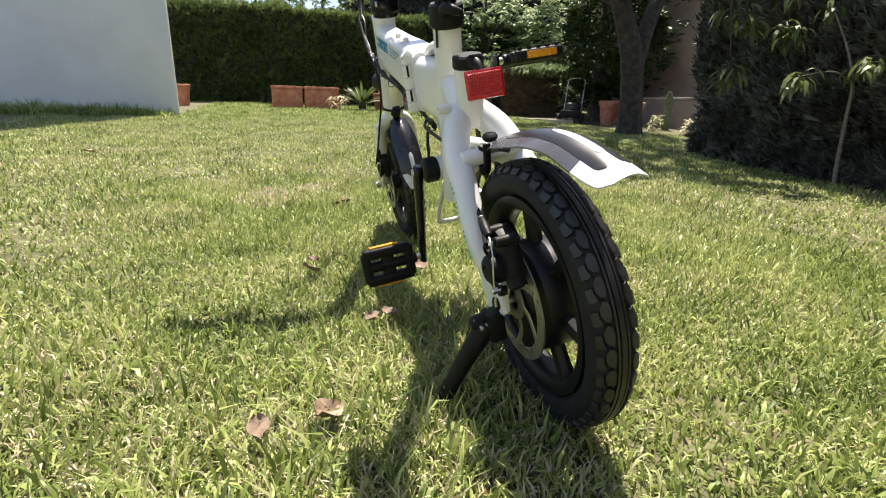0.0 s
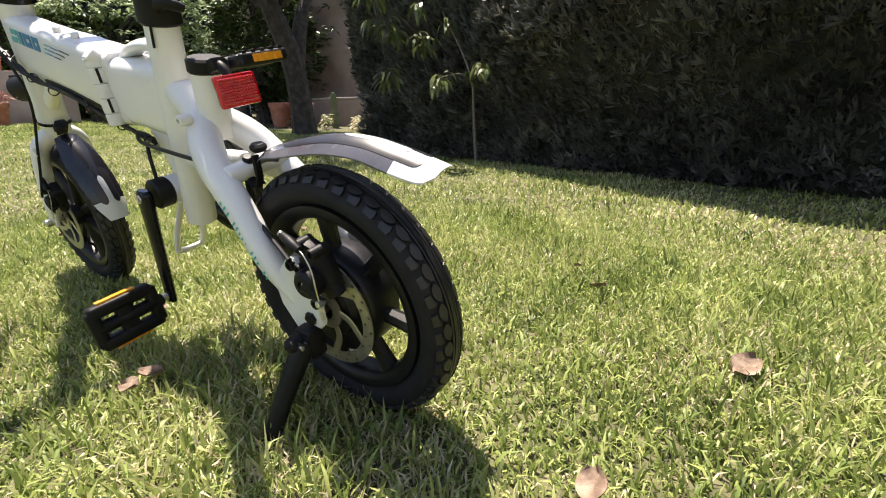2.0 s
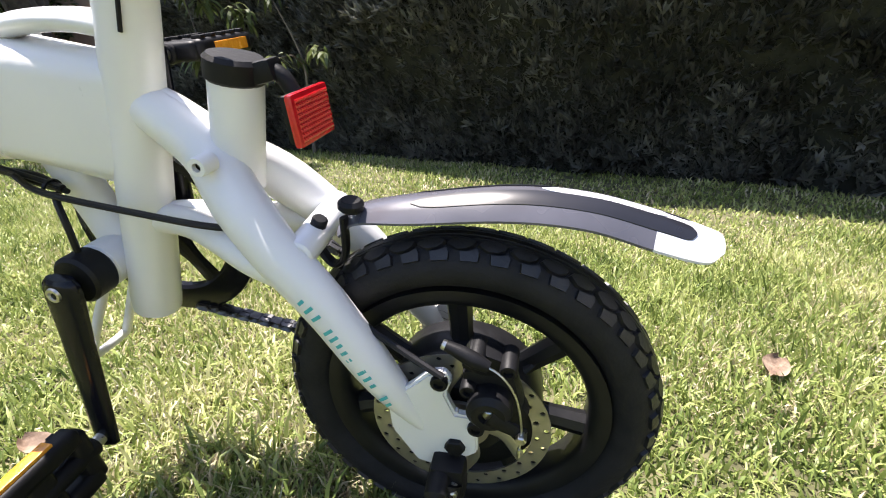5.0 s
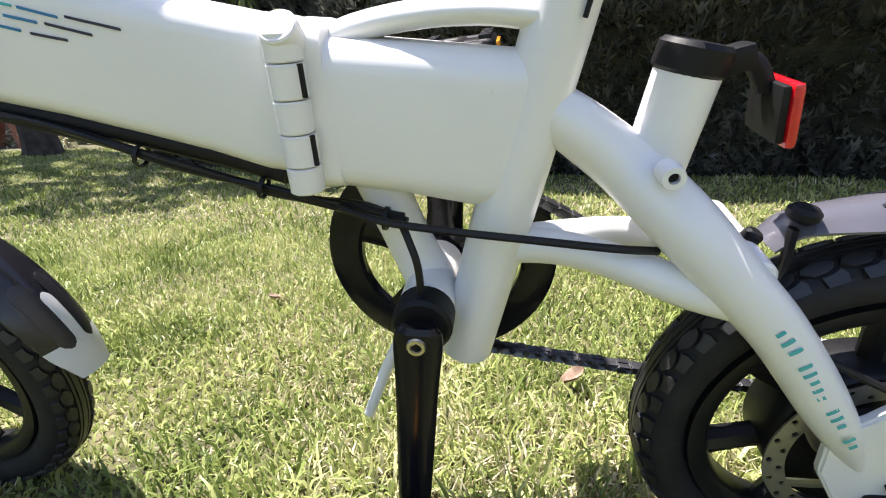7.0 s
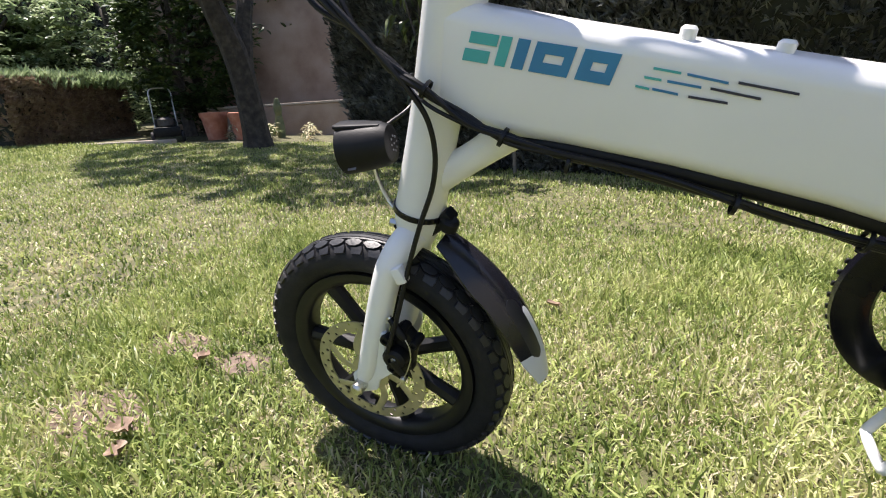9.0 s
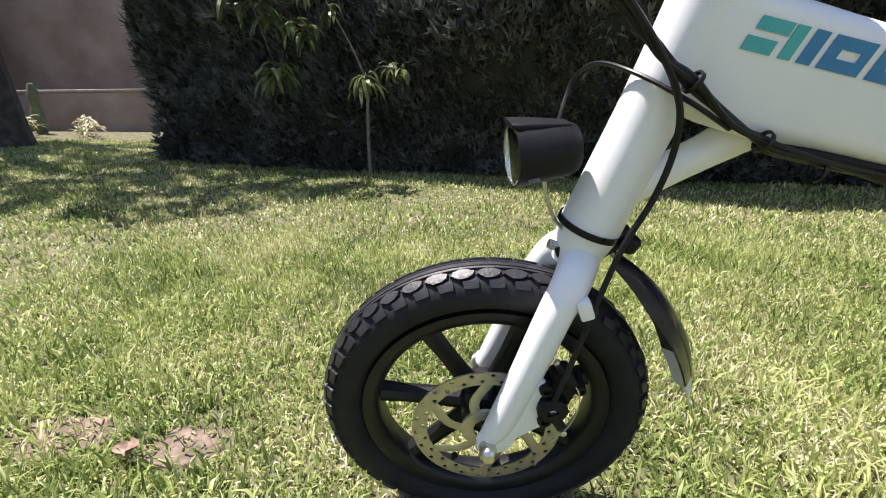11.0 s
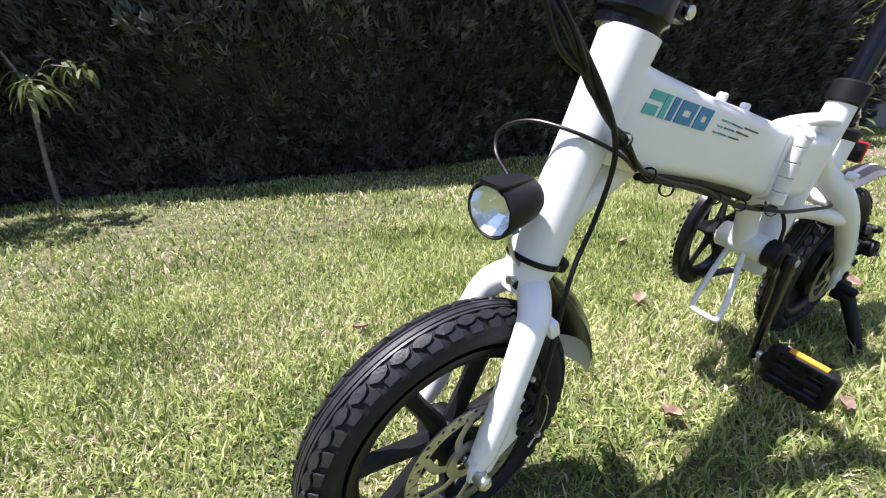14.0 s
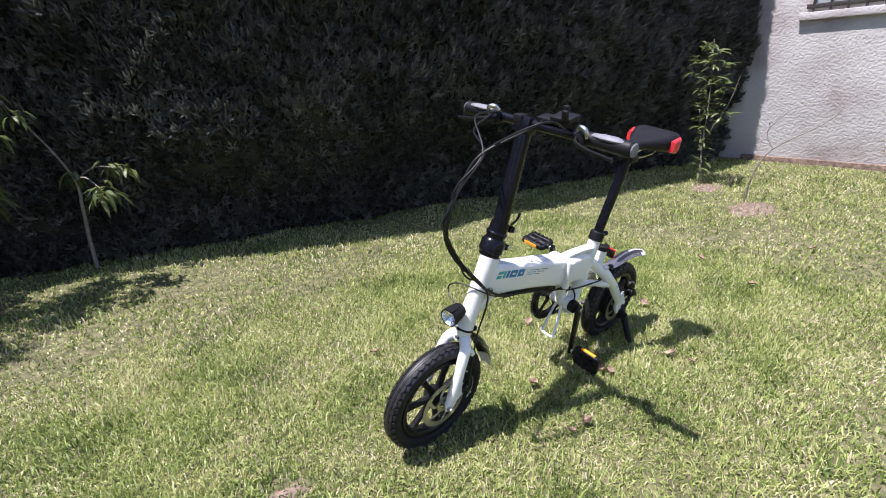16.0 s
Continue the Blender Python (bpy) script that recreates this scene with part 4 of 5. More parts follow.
loft(bm, [(.142, -.016, .002, .010), (.134, -.027, .010, .019), (.115, -.030, .014, .023), (.085, -.025, .012, .021), (.045, -.020, .009, .026), (.0, -.022, .012, .044), (-.05, -.030, .022, .072), (-.09, -.034, .030, .085), (-.116, -.030, .031, .078), (-.130, -.016, .022, .056)], .024, 6)
part("saddle_cover", bm, SADDLE, sd)
for s in (1, -1):
    bm = B()
    loft(bm, [(-.060, -.026, .010, .014, .075 * s), (-.088, -.034, .020, .018, .0735 * s), (-.112, -.030, .020, .017, .068 * s), (-.126, -.018, .012, .010, .060 * s)], .010, 4)
    part("saddle_panel", bm, REDPAD, sd, "glossy red saddle corner panel")
    part("saddle_rail", tube(B(), [(.09, .010 * s, -.028), (.06, .018 * s, -.046), (-.04, .022 * s, -.046), (-.08, .022 * s, -.036)], .0035, 8, 4), STEEL, sd)
    part("nose_panel", box(B(), (.030, .004, .010), pose(.112, .0245 * s, -.014, 0, 0, -8 * s), .0012), REDPAD, sd)
part("saddle_clamp", box(B(), (.044, .052, .026), pose(.062, 0, -.046), .006), BLACK, sd)


# cables
def cable(pts, r=.0028, label=""):
    return part("cable", tube(B(), pts, r, 8, 7), CABLE, bike, label)


part("cable_sleeve", tube(B(), [(.975, .016, .800), (.979, .014, .755), (.966, .018, .712), (.942, .024, .672), (.915, .033, .635)], .0055, 10, 6), CABLE, bike, "black sleeve round the cable loop")
rngc = random.Random(4)
for k in range(4):
    o = [(.004 * math.cos(1.6 * k), .006 * math.sin(1.9 * k), .004 * math.sin(1.6 * k)) for _ in range(16)]
    j = lambda s: Vector((rngc.uniform(-s, s), rngc.uniform(-s, s), rngc.uniform(-s, s)))
    start = [(.715, .135, 1.0), (.715, -.10, 1.0), (.712, .05, 1.01), (.715, -.12, .99)][k]
    mid1 = [(.80, .12, 1.03), (.82, -.08, 1.00), (.79, .07, 1.00), (.80, -.10, .96)][k]
    pts = [start, mid1, (.885, .022, .945), (.946, .018, .868), (.975, .016, .806), (.978, .014, .755), (.950, .022, .682), (.905, .034, .625), (.868, .040, .586), (.840, .041, .557), (.811, .040, .535), (.775, .038, .508), (.740, .034, .486),
           (.690, .030, .470), (.610, .027, .447), (.530, .025, .419), (.455, .022, .394), (.400, .024, .381), (.362, .030, .374)]
    cable([tuple(Vector(p) + (j(.009 if i < 8 else .0035) if i > 1 else Vector())) for i, p in enumerate(pts)], .0026)
cable([(.905, .040, .630), (.866, .044, .588), (.840, .045, .556), (.824, .043, .532), (.814, .039, .507), (.813, .036, .475), (.821, .036, .441), (.839, .040, .402), (.856, .050, .356), (.874, .062, .300), (.892, .074, .250)], .0028, "black front brake hose")
cable([(.410, .030, .384), (.375, .044, .378), (.330, .050, .373), (.270, .054, .367), (.215, .056, .361), (.186, .050, .356)], .0030)
cable([(.135, .056, .312), (.095, .062, .292), (.045, .074, .268), (.012, .084, .256)], .0030)
cable([(.775, .038, .500), (.812, .040, .522), (.842, .010, .537), (.860, -.034, .539), (.871, -.064, .523), (.880, -.056, .503), (.892, -.020, .492)], .0020)
for x, z, y, dx, dz in ((.811, .535, .040, 27, 21), (.745, .489, .035, 50, 30), (.690, .462, .028, 80, 21), (.560, .427, .025, 80, 22), (.470, .398, .022, 75, 25), (.375, .374, .03, 60, 10)):
    part("cable_tie", lathe(B(), [(.0078, -.0016), (.0092, -.0016), (.0092, .0016), (.0078, .0016)], Matrix.Translation((x, y, z)) @ Vector((0, 1, 0)).rotation_difference(Vector((dx, 0, dz)).normalized()).to_matrix().to_4x4(), 12, True), CABLE, bike)
part("cable_cover", tube(B(), [(.735, .016, .480), (.70, .016, .474), (.60, .016, .451), (.50, .016, .424), (.45, .016, .407)], [.005, .008, .009, .0095, .009], 12, 4), BLACK, bike)


# printed shapes on the beam and the stay
def beam_hw(x):
    return float(np.interp(x, [.432, .46, .50, .55, .61, .69, .75, .79], [.036, .036, .035, .034, .032, .030, .0285, .0280]))


def print_shape(poly, mat, y=None):
    vs = [(x, (beam_hw(x) + .0012) if y is None else y(x, z), z) for x, z in poly]
    k = len(vs)
    vs += [(x, y_ - .0008, z) for x, y_, z in vs]
    fs = [tuple(range(k)), tuple(range(2 * k - 1, k - 1, -1))] + [(i, (i + 1) % k, k + (i + 1) % k, k + i) for i in range(k)]
    return raw("printed_shape", vs, fs, mat, bike)


def slab(x0, x1, t0, t1, mat):
    """A slanted block of the printed mark: x along the beam, t from its lower (0) to its upper edge (1)."""
    def at(x, t):
        base = .5555 + (x - .778) * .24
        return (x - .009 * t, base + .022 * t)
    print_shape([at(x0, t0), at(x1, t0), at(x1, t1), at(x0, t1)], mat)


slab(.776, .752, .62, 1, TEAL)
slab(.778, .756, 0, .42, TEAL)
slab(.750, .741, 0, 1, TEAL)
slab(.736, .726, 0, 1, BLUE)
for a, b in ((.721, .690), (.684, .657)):
    slab(a, b, .64, 1, BLUE)
    slab(a, b, 0, .36, BLUE)
    slab(a, a - .009, .36, .64, BLUE)
    slab(b + .007, b, .36, .64, BLUE)
for x0, z0, x1, z1, mt in ((.626, .537, .607, .532, TEAL), (.603, .531, .576, .523, BLUE), (.570, .523, .533, .513, NAVY), (.632, .531, .620, .528, TEAL), (.616, .527, .593, .521, BLUE),
                           (.587, .520, .555, .511, NAVY), (.638, .525, .628, .522, TEAL), (.626, .522, .608, .517, BLUE), (.601, .515, .575, .509, NAVY)):
    print_shape([(x0, z0 - .0009), (x1, z1 - .0009), (x1, z1 + .0009), (x0, z0 + .0009)], mt)


STAY = [(.146, .062, .346, .0200), (.108, .069, .303, .0185), (.065, .075, .240, .0170), (.030, .078, .185, .0155)]


def stay_at(z):
    zs = [q[2] for q in STAY][::-1]
    return [float(np.interp(z, zs, [q[k] for q in STAY][::-1])) for k in (0, 1, 3)]


# the row of small print down the stay, as plain bars on its outer face
for k in range(16):
    if k in (3, 9, 13):
        continue
    z = .315 - .0058 * k
    x, y, r = stay_at(z)
    x2, y2, r2 = stay_at(z - .01)
    d = (Vector((x2, y2, z - .01)) - Vector((x, y, z))).normalized()
    nrm = (Vector((0, 1, 0)) - d * d.y).normalized()
    sd_ = d.cross(nrm)
    vs, fs = [], []
    for e in (0, 1):
        for q in range(5):
            a = radians(-4 + (26 if k % 3 else 18) * (q / 4 - .5))
            vs.append(tuple(Vector((x, y, z)) + d * (.0030 * e) + (nrm * math.cos(a) + sd_ * math.sin(a)) * (r + .0007)))
    for q in range(4):
        fs.append((q, q + 1, q + 6, q + 5))
    ob = raw("printed_shape", vs, fs, TEAL, bike)

# ---- trees, saplings and beds ----
def leaf_strip(vs, fs, p, d, length, width, droop, rng):
    """One lance-shaped leaf of three bent pieces."""
    d = Vector(d).normalized()
    side = d.cross(Vector((0, 0, 1)))
    side = side.normalized() if side.length > 1e-3 else Vector((1, 0, 0))
    side = (side + Vector((0, 0, rng.uniform(-.6, .6)))).normalized()
    q = Vector(p)
    i = len(vs)
    vs.append(tuple(q))
    for k, w in ((1, .8), (2, 1.0), (3, .7)):
        q = q + d * length / 4
        d = (d + Vector((0, 0, -droop))).normalized()
        vs += [tuple(q + side * width * w / 2), tuple(q - side * width * w / 2)]
    q = q + d * length / 4
    vs.append(tuple(q))
    fs += [(i, i + 1, i + 2), (i + 1, i + 3, i + 4, i + 2), (i + 3, i + 5, i + 6, i + 4), (i + 5, i + 7, i + 6)]


def cluster(vs, fs, at, n, length, rng, droop=0.45, up=0.2, wide=.16):
    for _ in range(n):
        a = rng.uniform(0, 6.283)
        d = Vector((math.cos(a), math.sin(a), rng.uniform(-.5, .8) * .8 + up))
        p = Vector(at) + Vector((rng.uniform(-1, 1), rng.uniform(-1, 1), rng.uniform(-1, 1))) * length * .22
        leaf_strip(vs, fs, p, d, length * rng.uniform(.6, 1.2), length * wide, droop * rng.uniform(.5, 1.4), rng)


def stem_mesh(paths, seg=8):
    bm = B()
    for pts, rs in paths:
        tube(bm, pts, rs, seg, 5)
    return bm


def small_tree(name, label, base, paths, clusters, n, length, seed, mat=LEAF, bark=TWIG, category="sapling", droop=.45, wide=.16, up=.2):
    rng = random.Random(seed)
    t = thing(name, Matrix.Translation((base[0], base[1], 0)), label, category)
    o = Vector((base[0], base[1], 0))
    part("stem", stem_mesh([([tuple(Vector(p) - o) for p in pts], rs) for pts, rs in paths]), bark, t)
    vs, fs = [], []
    for c in clusters:
        k = c[3] if len(c) > 3 else 1.0
        cluster(vs, fs, Vector(c[:3]) - o, int(n * k), length, rng, droop, up, wide)
    tagged(raw("leaves", vs, fs, mat, t), kind="stuff")
    return t


# the slender sapling before the hedge
small_tree("sapling", "slender grey-barked sapling with drooping long leaves", (1.56, -2.80),
           [([(1.555, -2.785, -.02), (1.55, -2.75, .20), (1.535, -2.71, .42), (1.53, -2.68, .60), (1.60, -2.66, .80), (1.74, -2.62, 1.08)], [.014, .012, .010, .008, .006, .003]),
            ([(1.53, -2.68, .60), (1.49, -2.45, .64), (1.45, -2.16, .60)], [.005, .004, .002]),
            ([(1.53, -2.68, .60), (1.42, -2.55, .68), (1.29, -2.42, .66)], [.005, .004, .002])],
           [(1.45, -2.15, .60, 1.2), (1.46, -2.20, .58, .7), (1.28, -2.41, .66), (1.36, -2.50, .68, .6), (1.54, -2.64, .66, .6), (1.70, -2.62, 1.02, .7)], 13, .145, 5, droop=.75, up=-.25)

# the spreading tree with its long low bough
rngt = random.Random(21)
tips = []
TB = (5.2, -4.08)
trunk = [([(5.2, -4.08, -.05), (5.19, -4.07, .25), (5.17, -4.01, .75), (5.15, -3.90, 1.2), (5.10, -3.62, 1.75), (4.9, -3.3, 2.4), (4.6, -3.1, 3.1)], [.235, .165, .145, .14, .11, .08, .04]),
         ([(5.17, -4.0, .8), (5.2, -4.08, 1.2), (5.25, -4.28, 1.75), (5.3, -4.6, 2.3), (5.2, -4.9, 3.0)], [.12, .11, .09, .07, .03]),
         ([(5.10, -3.86, 1.75), (4.5, -3.55, 2.25), (3.6, -3.05, 2.15), (2.7, -2.6, 1.75), (2.15, -2.3, 1.38), (2.02, -2.36, 1.12), (1.86, -2.54, .90)], [.07, .05, .034, .022, .014, .009, .005]),
         ([(2.15, -2.3, 1.38), (2.05, -2.26, 1.05), (1.94, -2.22, .69)], [.008, .006, .003]),
         ([(2.02, -2.36, 1.12), (2.03, -2.36, 1.0), (2.0, -2.36, .93)], [.006, .005, .003]),
         ([(3.6, -3.05, 2.15), (2.9, -2.6, 2.3), (2.1, -2.35, 2.2)], [.02, .014, .005]),
         ([(5.12, -3.9, 1.5), (5.5, -3.3, 2.1), (5.6, -2.9, 2.7)], [.07, .05, .02])]
for _ in range(380):
    a, r = rngt.uniform(0, 6.283), rngt.random() ** .5
    u = 2.6 * r * math.cos(a)
    c = (5.3 + u, -3.35 - .3 * u + 1.35 * r * math.sin(a), rngt.uniform(2.7, 3.8) - .2 * r)
    tips.append(c)
for _ in range(16):
    f = rngt.random()
    tips.append((3.6 - 1.6 * f + rngt.uniform(-.25, .25), -3.05 + .8 * f + rngt.uniform(-.25, .25), 2.0 - .65 * f + rngt.uniform(-.2, .25), .4))
low = [(1.93, -2.22, .66, .9), (1.96, -2.25, .63, .7), (1.84, -2.56, .88, .9), (1.90, -2.52, .92, .6), (2.0, -2.36, .93, .9), (2.04, -2.36, 1.02, .6), (2.10, -2.32, 1.18, .6), (1.80, -2.45, 1.10, .7), (1.95, -2.12, 1.15, .5), (2.3, -2.36, 1.3, .6), (2.2, -2.40, 1.05, .5)]
for _ in range(14):
    low.append((rngt.uniform(2.0, 2.9), rngt.uniform(-2.75, -2.15), rngt.uniform(1.95, 2.5), .9))
tree = small_tree("tree", "old garden tree with a forked grey trunk and drooping bough", TB, trunk, tips, 24, .18, 22, TREE_LEAF, BARK, "tree")
vs, fs = [], []
for c in low:
    cluster(vs, fs, Vector(c[:3]) - Vector((*TB, 0)), int(20 * c[3]), .16, rngt, .75, -.2)
tagged(raw("bough_leaves", vs, fs, LEAF, tree), kind="stuff")

# young shrubs near the stucco wall
small_tree("shrub", "thin young shrub with narrow bright green leaves", (-2.95, -.80),
           [([(-2.95, -.80, 0), (-2.97, -.82, .35), (-2.94, -.80, .75), (-2.98, -.84, 1.25)], [.008, .007, .005, .002]), ([(-2.96, -.81, .4), (-2.88, -.62, .72), (-2.86, -.55, .95)], [.005, .004, .002]),
            ([(-2.95, -.8, .2), (-3.05, -.9, .55), (-3.1, -.95, .8)], [.005, .004, .002])],
           [(-2.97, -.82, .12 + .09 * k + .02 * (k % 3), .55) for k in range(11)] + [(-2.88 + .02 * (k % 2), -.62 - .02 * k, .55 + .09 * k, .5) for k in range(5)] + [(-3.07, -.92, .45 + .12 * k, .5) for k in range(4)] + [(-3.0 + .08 * math.sin(2 * k), -.85 + .1 * math.cos(3 * k), .9 + .06 * k, .7) for k in range(6)], 17, .125, 31, LEAF, TWIG, "shrub", .3, .17)
small_tree("twig", "bare thin branching twig standing in the lawn", (-2.56, -.28),
           [([(-2.56, -.28, -.01), (-2.55, -.25, .22), (-2.60, -.16, .42), (-2.66, .12, .62), (-2.7, .2, .74)], [.008, .006, .005, .003, .0015]), ([(-2.60, -.16, .42), (-2.62, -.22, .55), (-2.6, -.1, .7)], [.004, .003, .0015])],
           [(-2.62, -.2, .6, .3)], 6, .06, 33, LEAF, TWIG, "twig")
small_tree("dry_shrub", "brown drying shrub against the stucco wall", (-4.05, .52),
           [([(-4.05, .52, 0), (-4.02, .5, .2), (-4.0, .42, .42)], [.012, .009, .004]), ([(-4.05, .52, .05), (-4.0, .62, .3), (-3.95, .7, .5)], [.01, .007, .003])],
           [(-4.05 + .18 * math.sin(k * 2.1), .52 + .2 * math.cos(k * 1.7), .10 + .05 * k) for k in range(12)], 18, .10, 35, DEAD, TWIG, "shrub", .3)


# pots, agave and the bed
def pot(at, r, h, label="terracotta flower pot with a rolled rim", z=None):
    z = ground_z(*at) if z is None else z
    t = thing("flower_pot", Matrix.Translation((*at, z)), label, "flower pot", "terracotta pots along the beds")
    rot = Matrix.Rotation(radians(90), 4, "X")
    part("pot_body", lathe(B(), [(0, 0), (r * .68, 0), (r * .92, h * .84), (r * .82, h * .84), (r * .6, h * .1), (0, h * .08)], rot, 28), TERRA, t)
    part("pot_rim", lathe(B(), [(r * .86, h * .82), (r * 1.0, h * .82), (r * 1.02, h * .98), (r * .96, h), (r * .86, h)], rot, 28, True), TERRA, t)
    part("pot_soil", lathe(B(), [(0, h * .88), (r * .84, h * .87)], rot, 20), BARE, t)
    return t


pot((9.45, 2.16), .13, .36)
pot((9.5, -1.42), .17, .33)
pot((6.75, -4.86), .20, .40)
pot((6.30, -4.95), .19, .40)
pot((9.3, -1.72), .17, .34)
pot((9.75, -1.60), .13, .22, "small terracotta pot standing on the garden wall", 1.12)
pot((9.75, -1.92), .13, .24, "small terracotta pot standing on the garden wall", 1.12)
for k, (y0, y1) in enumerate(((.66, .10), (.06, -.58))):
    z = ground_z(9.6, y0)
    t = thing("planter_box", pose(9.62, (y0 + y1) / 2, z, 0, 0, 0), "long terracotta planter trough beside the hedge", "planter", "terracotta pots along the beds")
    bm = B()
    box(bm, (.42, abs(y1 - y0), .36), pose(0, 0, .18), .02)
    part("trough", bm, TERRA, t)
    part("trough_rim", box(B(), (.46, abs(y1 - y0) + .02, .05), pose(0, 0, .372), .012), TERRA, t)


def agave(at, n, length, label, seed):
    rng = random.Random(seed)
    t = thing("cycad", Matrix.Translation((*at, ground_z(*at))), label, "plant")
    vs, fs = [], []
    for k in range(n):
        a = 6.283 * k / n + rng.uniform(-.2, .2)
        leaf_strip(vs, fs, (0, 0, .08), (math.cos(a), math.sin(a), rng.uniform(.4, 2.2)), length * rng.uniform(.8, 1.1), .06, .28, rng)
    raw("fronds", vs, fs, LEAF, t)
    part("stump", cyl(B(), (0, 0, -.02), (0, 0, .16), .07, 14, .02), BARK, t)


agave((9.2, -1.0), 30, .62, "spiky green cycad growing in the bed", 41)
small_tree("flowering_plant", "low yellow-leaved bedding plant", (9.0, -.55), [([(9.0, -.55, .3), (9.0, -.55, .5)], [.01, .005])],
           [(9.0 + .1 * math.sin(k), -.55 + .14 * math.cos(2 * k), .40 + .03 * k) for k in range(5)], 12, .14, 42, STRAW, TWIG, "plant")

small_tree("flowering_plant", "bushy plant with orange-red flowers in a terracotta pot", (9.3, -1.72), [([(9.3, -1.72, ground_z(9.3, -1.72) + .29), (9.3, -1.72, ground_z(9.3, -1.72) + .42)], [.012, .006])],
           [(9.3 + .1 * math.sin(2 * k), -1.72 + .16 * math.cos(3 * k), ground_z(9.3, -1.72) + .36 + .02 * k) for k in range(7)], 12, .12, 43, TERRA, TWIG, "plant")

# cactus on the planter and low growth along it
ct = thing("cactus", Matrix.Translation((5.95, -5.35, ground_z(5.95, -5.35))), "jointed brown-green cactus beside the planter wall", "cactus")
part("lower_joint", tube(B(), [(0, 0, -.02), (.01, .0, .15), (0, .01, .34)], [.05, .075, .05], 12, 5), CACTUS, ct)
part("upper_joint", tube(B(), [(0, .01, .32), (-.02, .03, .44), (-.03, .04, .58)], [.045, .062, .03], 12, 5), CACTUS, ct)
for k in range(9):
    x, y = 5.05 + .22 * k, -4.95 + .02 * k - .25 * (k % 3)
    small_tree("bedding_plant", "low scrubby plant with yellow-green leaves in the bed", (x, y), [([(x, y, .05), (x, y, ground_z(x, y) + .1)], [.01, .005])],
               [(x + .08 * math.sin(3 * j), y + .08 * math.cos(5 * j), ground_z(x, y) + .05 + .035 * j) for j in range(5)], 10, .12, 50 + k, LEAF if k % 2 else STRAW, TWIG, "plant")


# push mower by the box hedge
mo = thing("lawn_mower", pose(7.15, -4.35, ground_z(7.15, -4.35), 0, 0, 143) @ Matrix.Scale(.86, 4), "push lawn mower with a bent tubular handle parked in the bed", "lawn mower")
part("deck", box(B(), (.48, .40, .16), pose(0, 0, .17), .05), BLACK, mo)
part("engine", cyl(B(), (0, 0, .24), (0, 0, .40), .12, 20, .03), IRON, mo)
part("handle", tube(B(), [(-.2, .17, .2), (-.5, .17, .62), (-.62, .16, .86), (-.64, .0, .90), (-.62, -.16, .86), (-.5, -.17, .62), (-.2, -.17, .2)], .011, 10, 5), STEEL, mo, "bent tubular steel handle")
part("grass_bag", box(B(), (.30, .34, .26), pose(-.34, 0, .26), .07), BLACK, mo)
for sx in (-1, 1):
    for sy in (-1, 1):
        part("mower_wheel", cyl(B(), (sx * .2, sy * .20, .09), (sx * .2, sy * .245, .09), .09, 22, .012), RUBBER, mo)

# window with its sill and iron grille in the stucco wall
win = tagged(thing("window_1", Matrix.Translation((-4.42, .42, 1.46)), "barred window with a plastered sill in the stucco wall", "window", kind="structure"), kind="structure")
part("window_sill", box(B(), (.07, 2.10, .07), pose(.010, 0, -.035), .010), STUCCO, win, "thick plastered window sill")
for y in (-.98, 0, .98):
    part("window_frame", box(B(), (.010, .05, 1.20), pose(.007, y, .60), .006), ROOF, win)
for z in (.03, 1.18):
    part("window_frame", box(B(), (.009, 1.91, .05), pose(.0065, 0, z), .006), ROOF, win)
for y in (-.49, .49):
    part("pane", box(B(), (.004, .93, 1.10), pose(.003, y, .605), 0), PANE, win, "pale reflecting window pane")
gr = thing("window_grille", Matrix.Translation((-4.42, .42, 1.46)), "dark iron bars of a window grille on the stucco wall", "window grille")
for z in (.05, 1.15):
    part("rail", box(B(), (.014, 2.00, .040), pose(.030, 0, z), .003), IRON, gr)
for k in range(15):
    y = -.945 + .135 * k
    part("bar", tube(B(), [(.030, y, 0), (.030, y, .2), (.030, y, .6), (.030, y, 1.2)], .010, 8, 2), IRON, gr)
for y in (-.98, .98):
    for z in (.05, 1.15):
        part("fixing", cyl(B(), (-.02, y, z), (.030, y, z), .008, 8), IRON, gr)
wall_between("footing", (-4.405, -.95), (-4.405, 6.0), .055, .05, BARE, "rough brown mortar footing along the stucco wall", base=-.1)


# far greenery behind the beds
def far_bush(at, r, h, n, seed, label, mat=TREE_LEAF):
    rng = random.Random(seed)
    t = thing("tree", Matrix.Translation((*at, 0)), label, "tree", "trees behind the beds")
    paths = [([(0, 0, 0), (.05, .03, h * .3), (-.04, .05, h * .6), (0, 0, h * .85)], [.11, .09, .06, .02])]
    for k in range(6):
        a = k * 1.05 + rng.random()
        paths.append(([(0, 0, h * (.25 + .08 * k)), (r * .4 * math.cos(a), r * .4 * math.sin(a), h * (.4 + .08 * k)), (r * .75 * math.cos(a), r * .75 * math.sin(a), h * (.5 + .08 * k))], [.05, .03, .01]))
    part("trunk", stem_mesh(paths, 7), BARK, t)
    vs, fs = [], []
    for _ in range(n):
        u = Vector((rng.gauss(0, 1), rng.gauss(0, 1), rng.gauss(0, 1))).normalized() * rng.uniform(.55, 1.0) ** .6
        k = 1 + .3 * noise.noise((u.x * 2 + seed, u.y * 2, u.z * 2))
        cluster(vs, fs, (u.x * r * k, u.y * r * k, h * .56 + u.z * h * .44 * k), 9, .17, rng, .3, wide=.3)
    tagged(raw("crown", vs, fs, mat, t), kind="stuff")


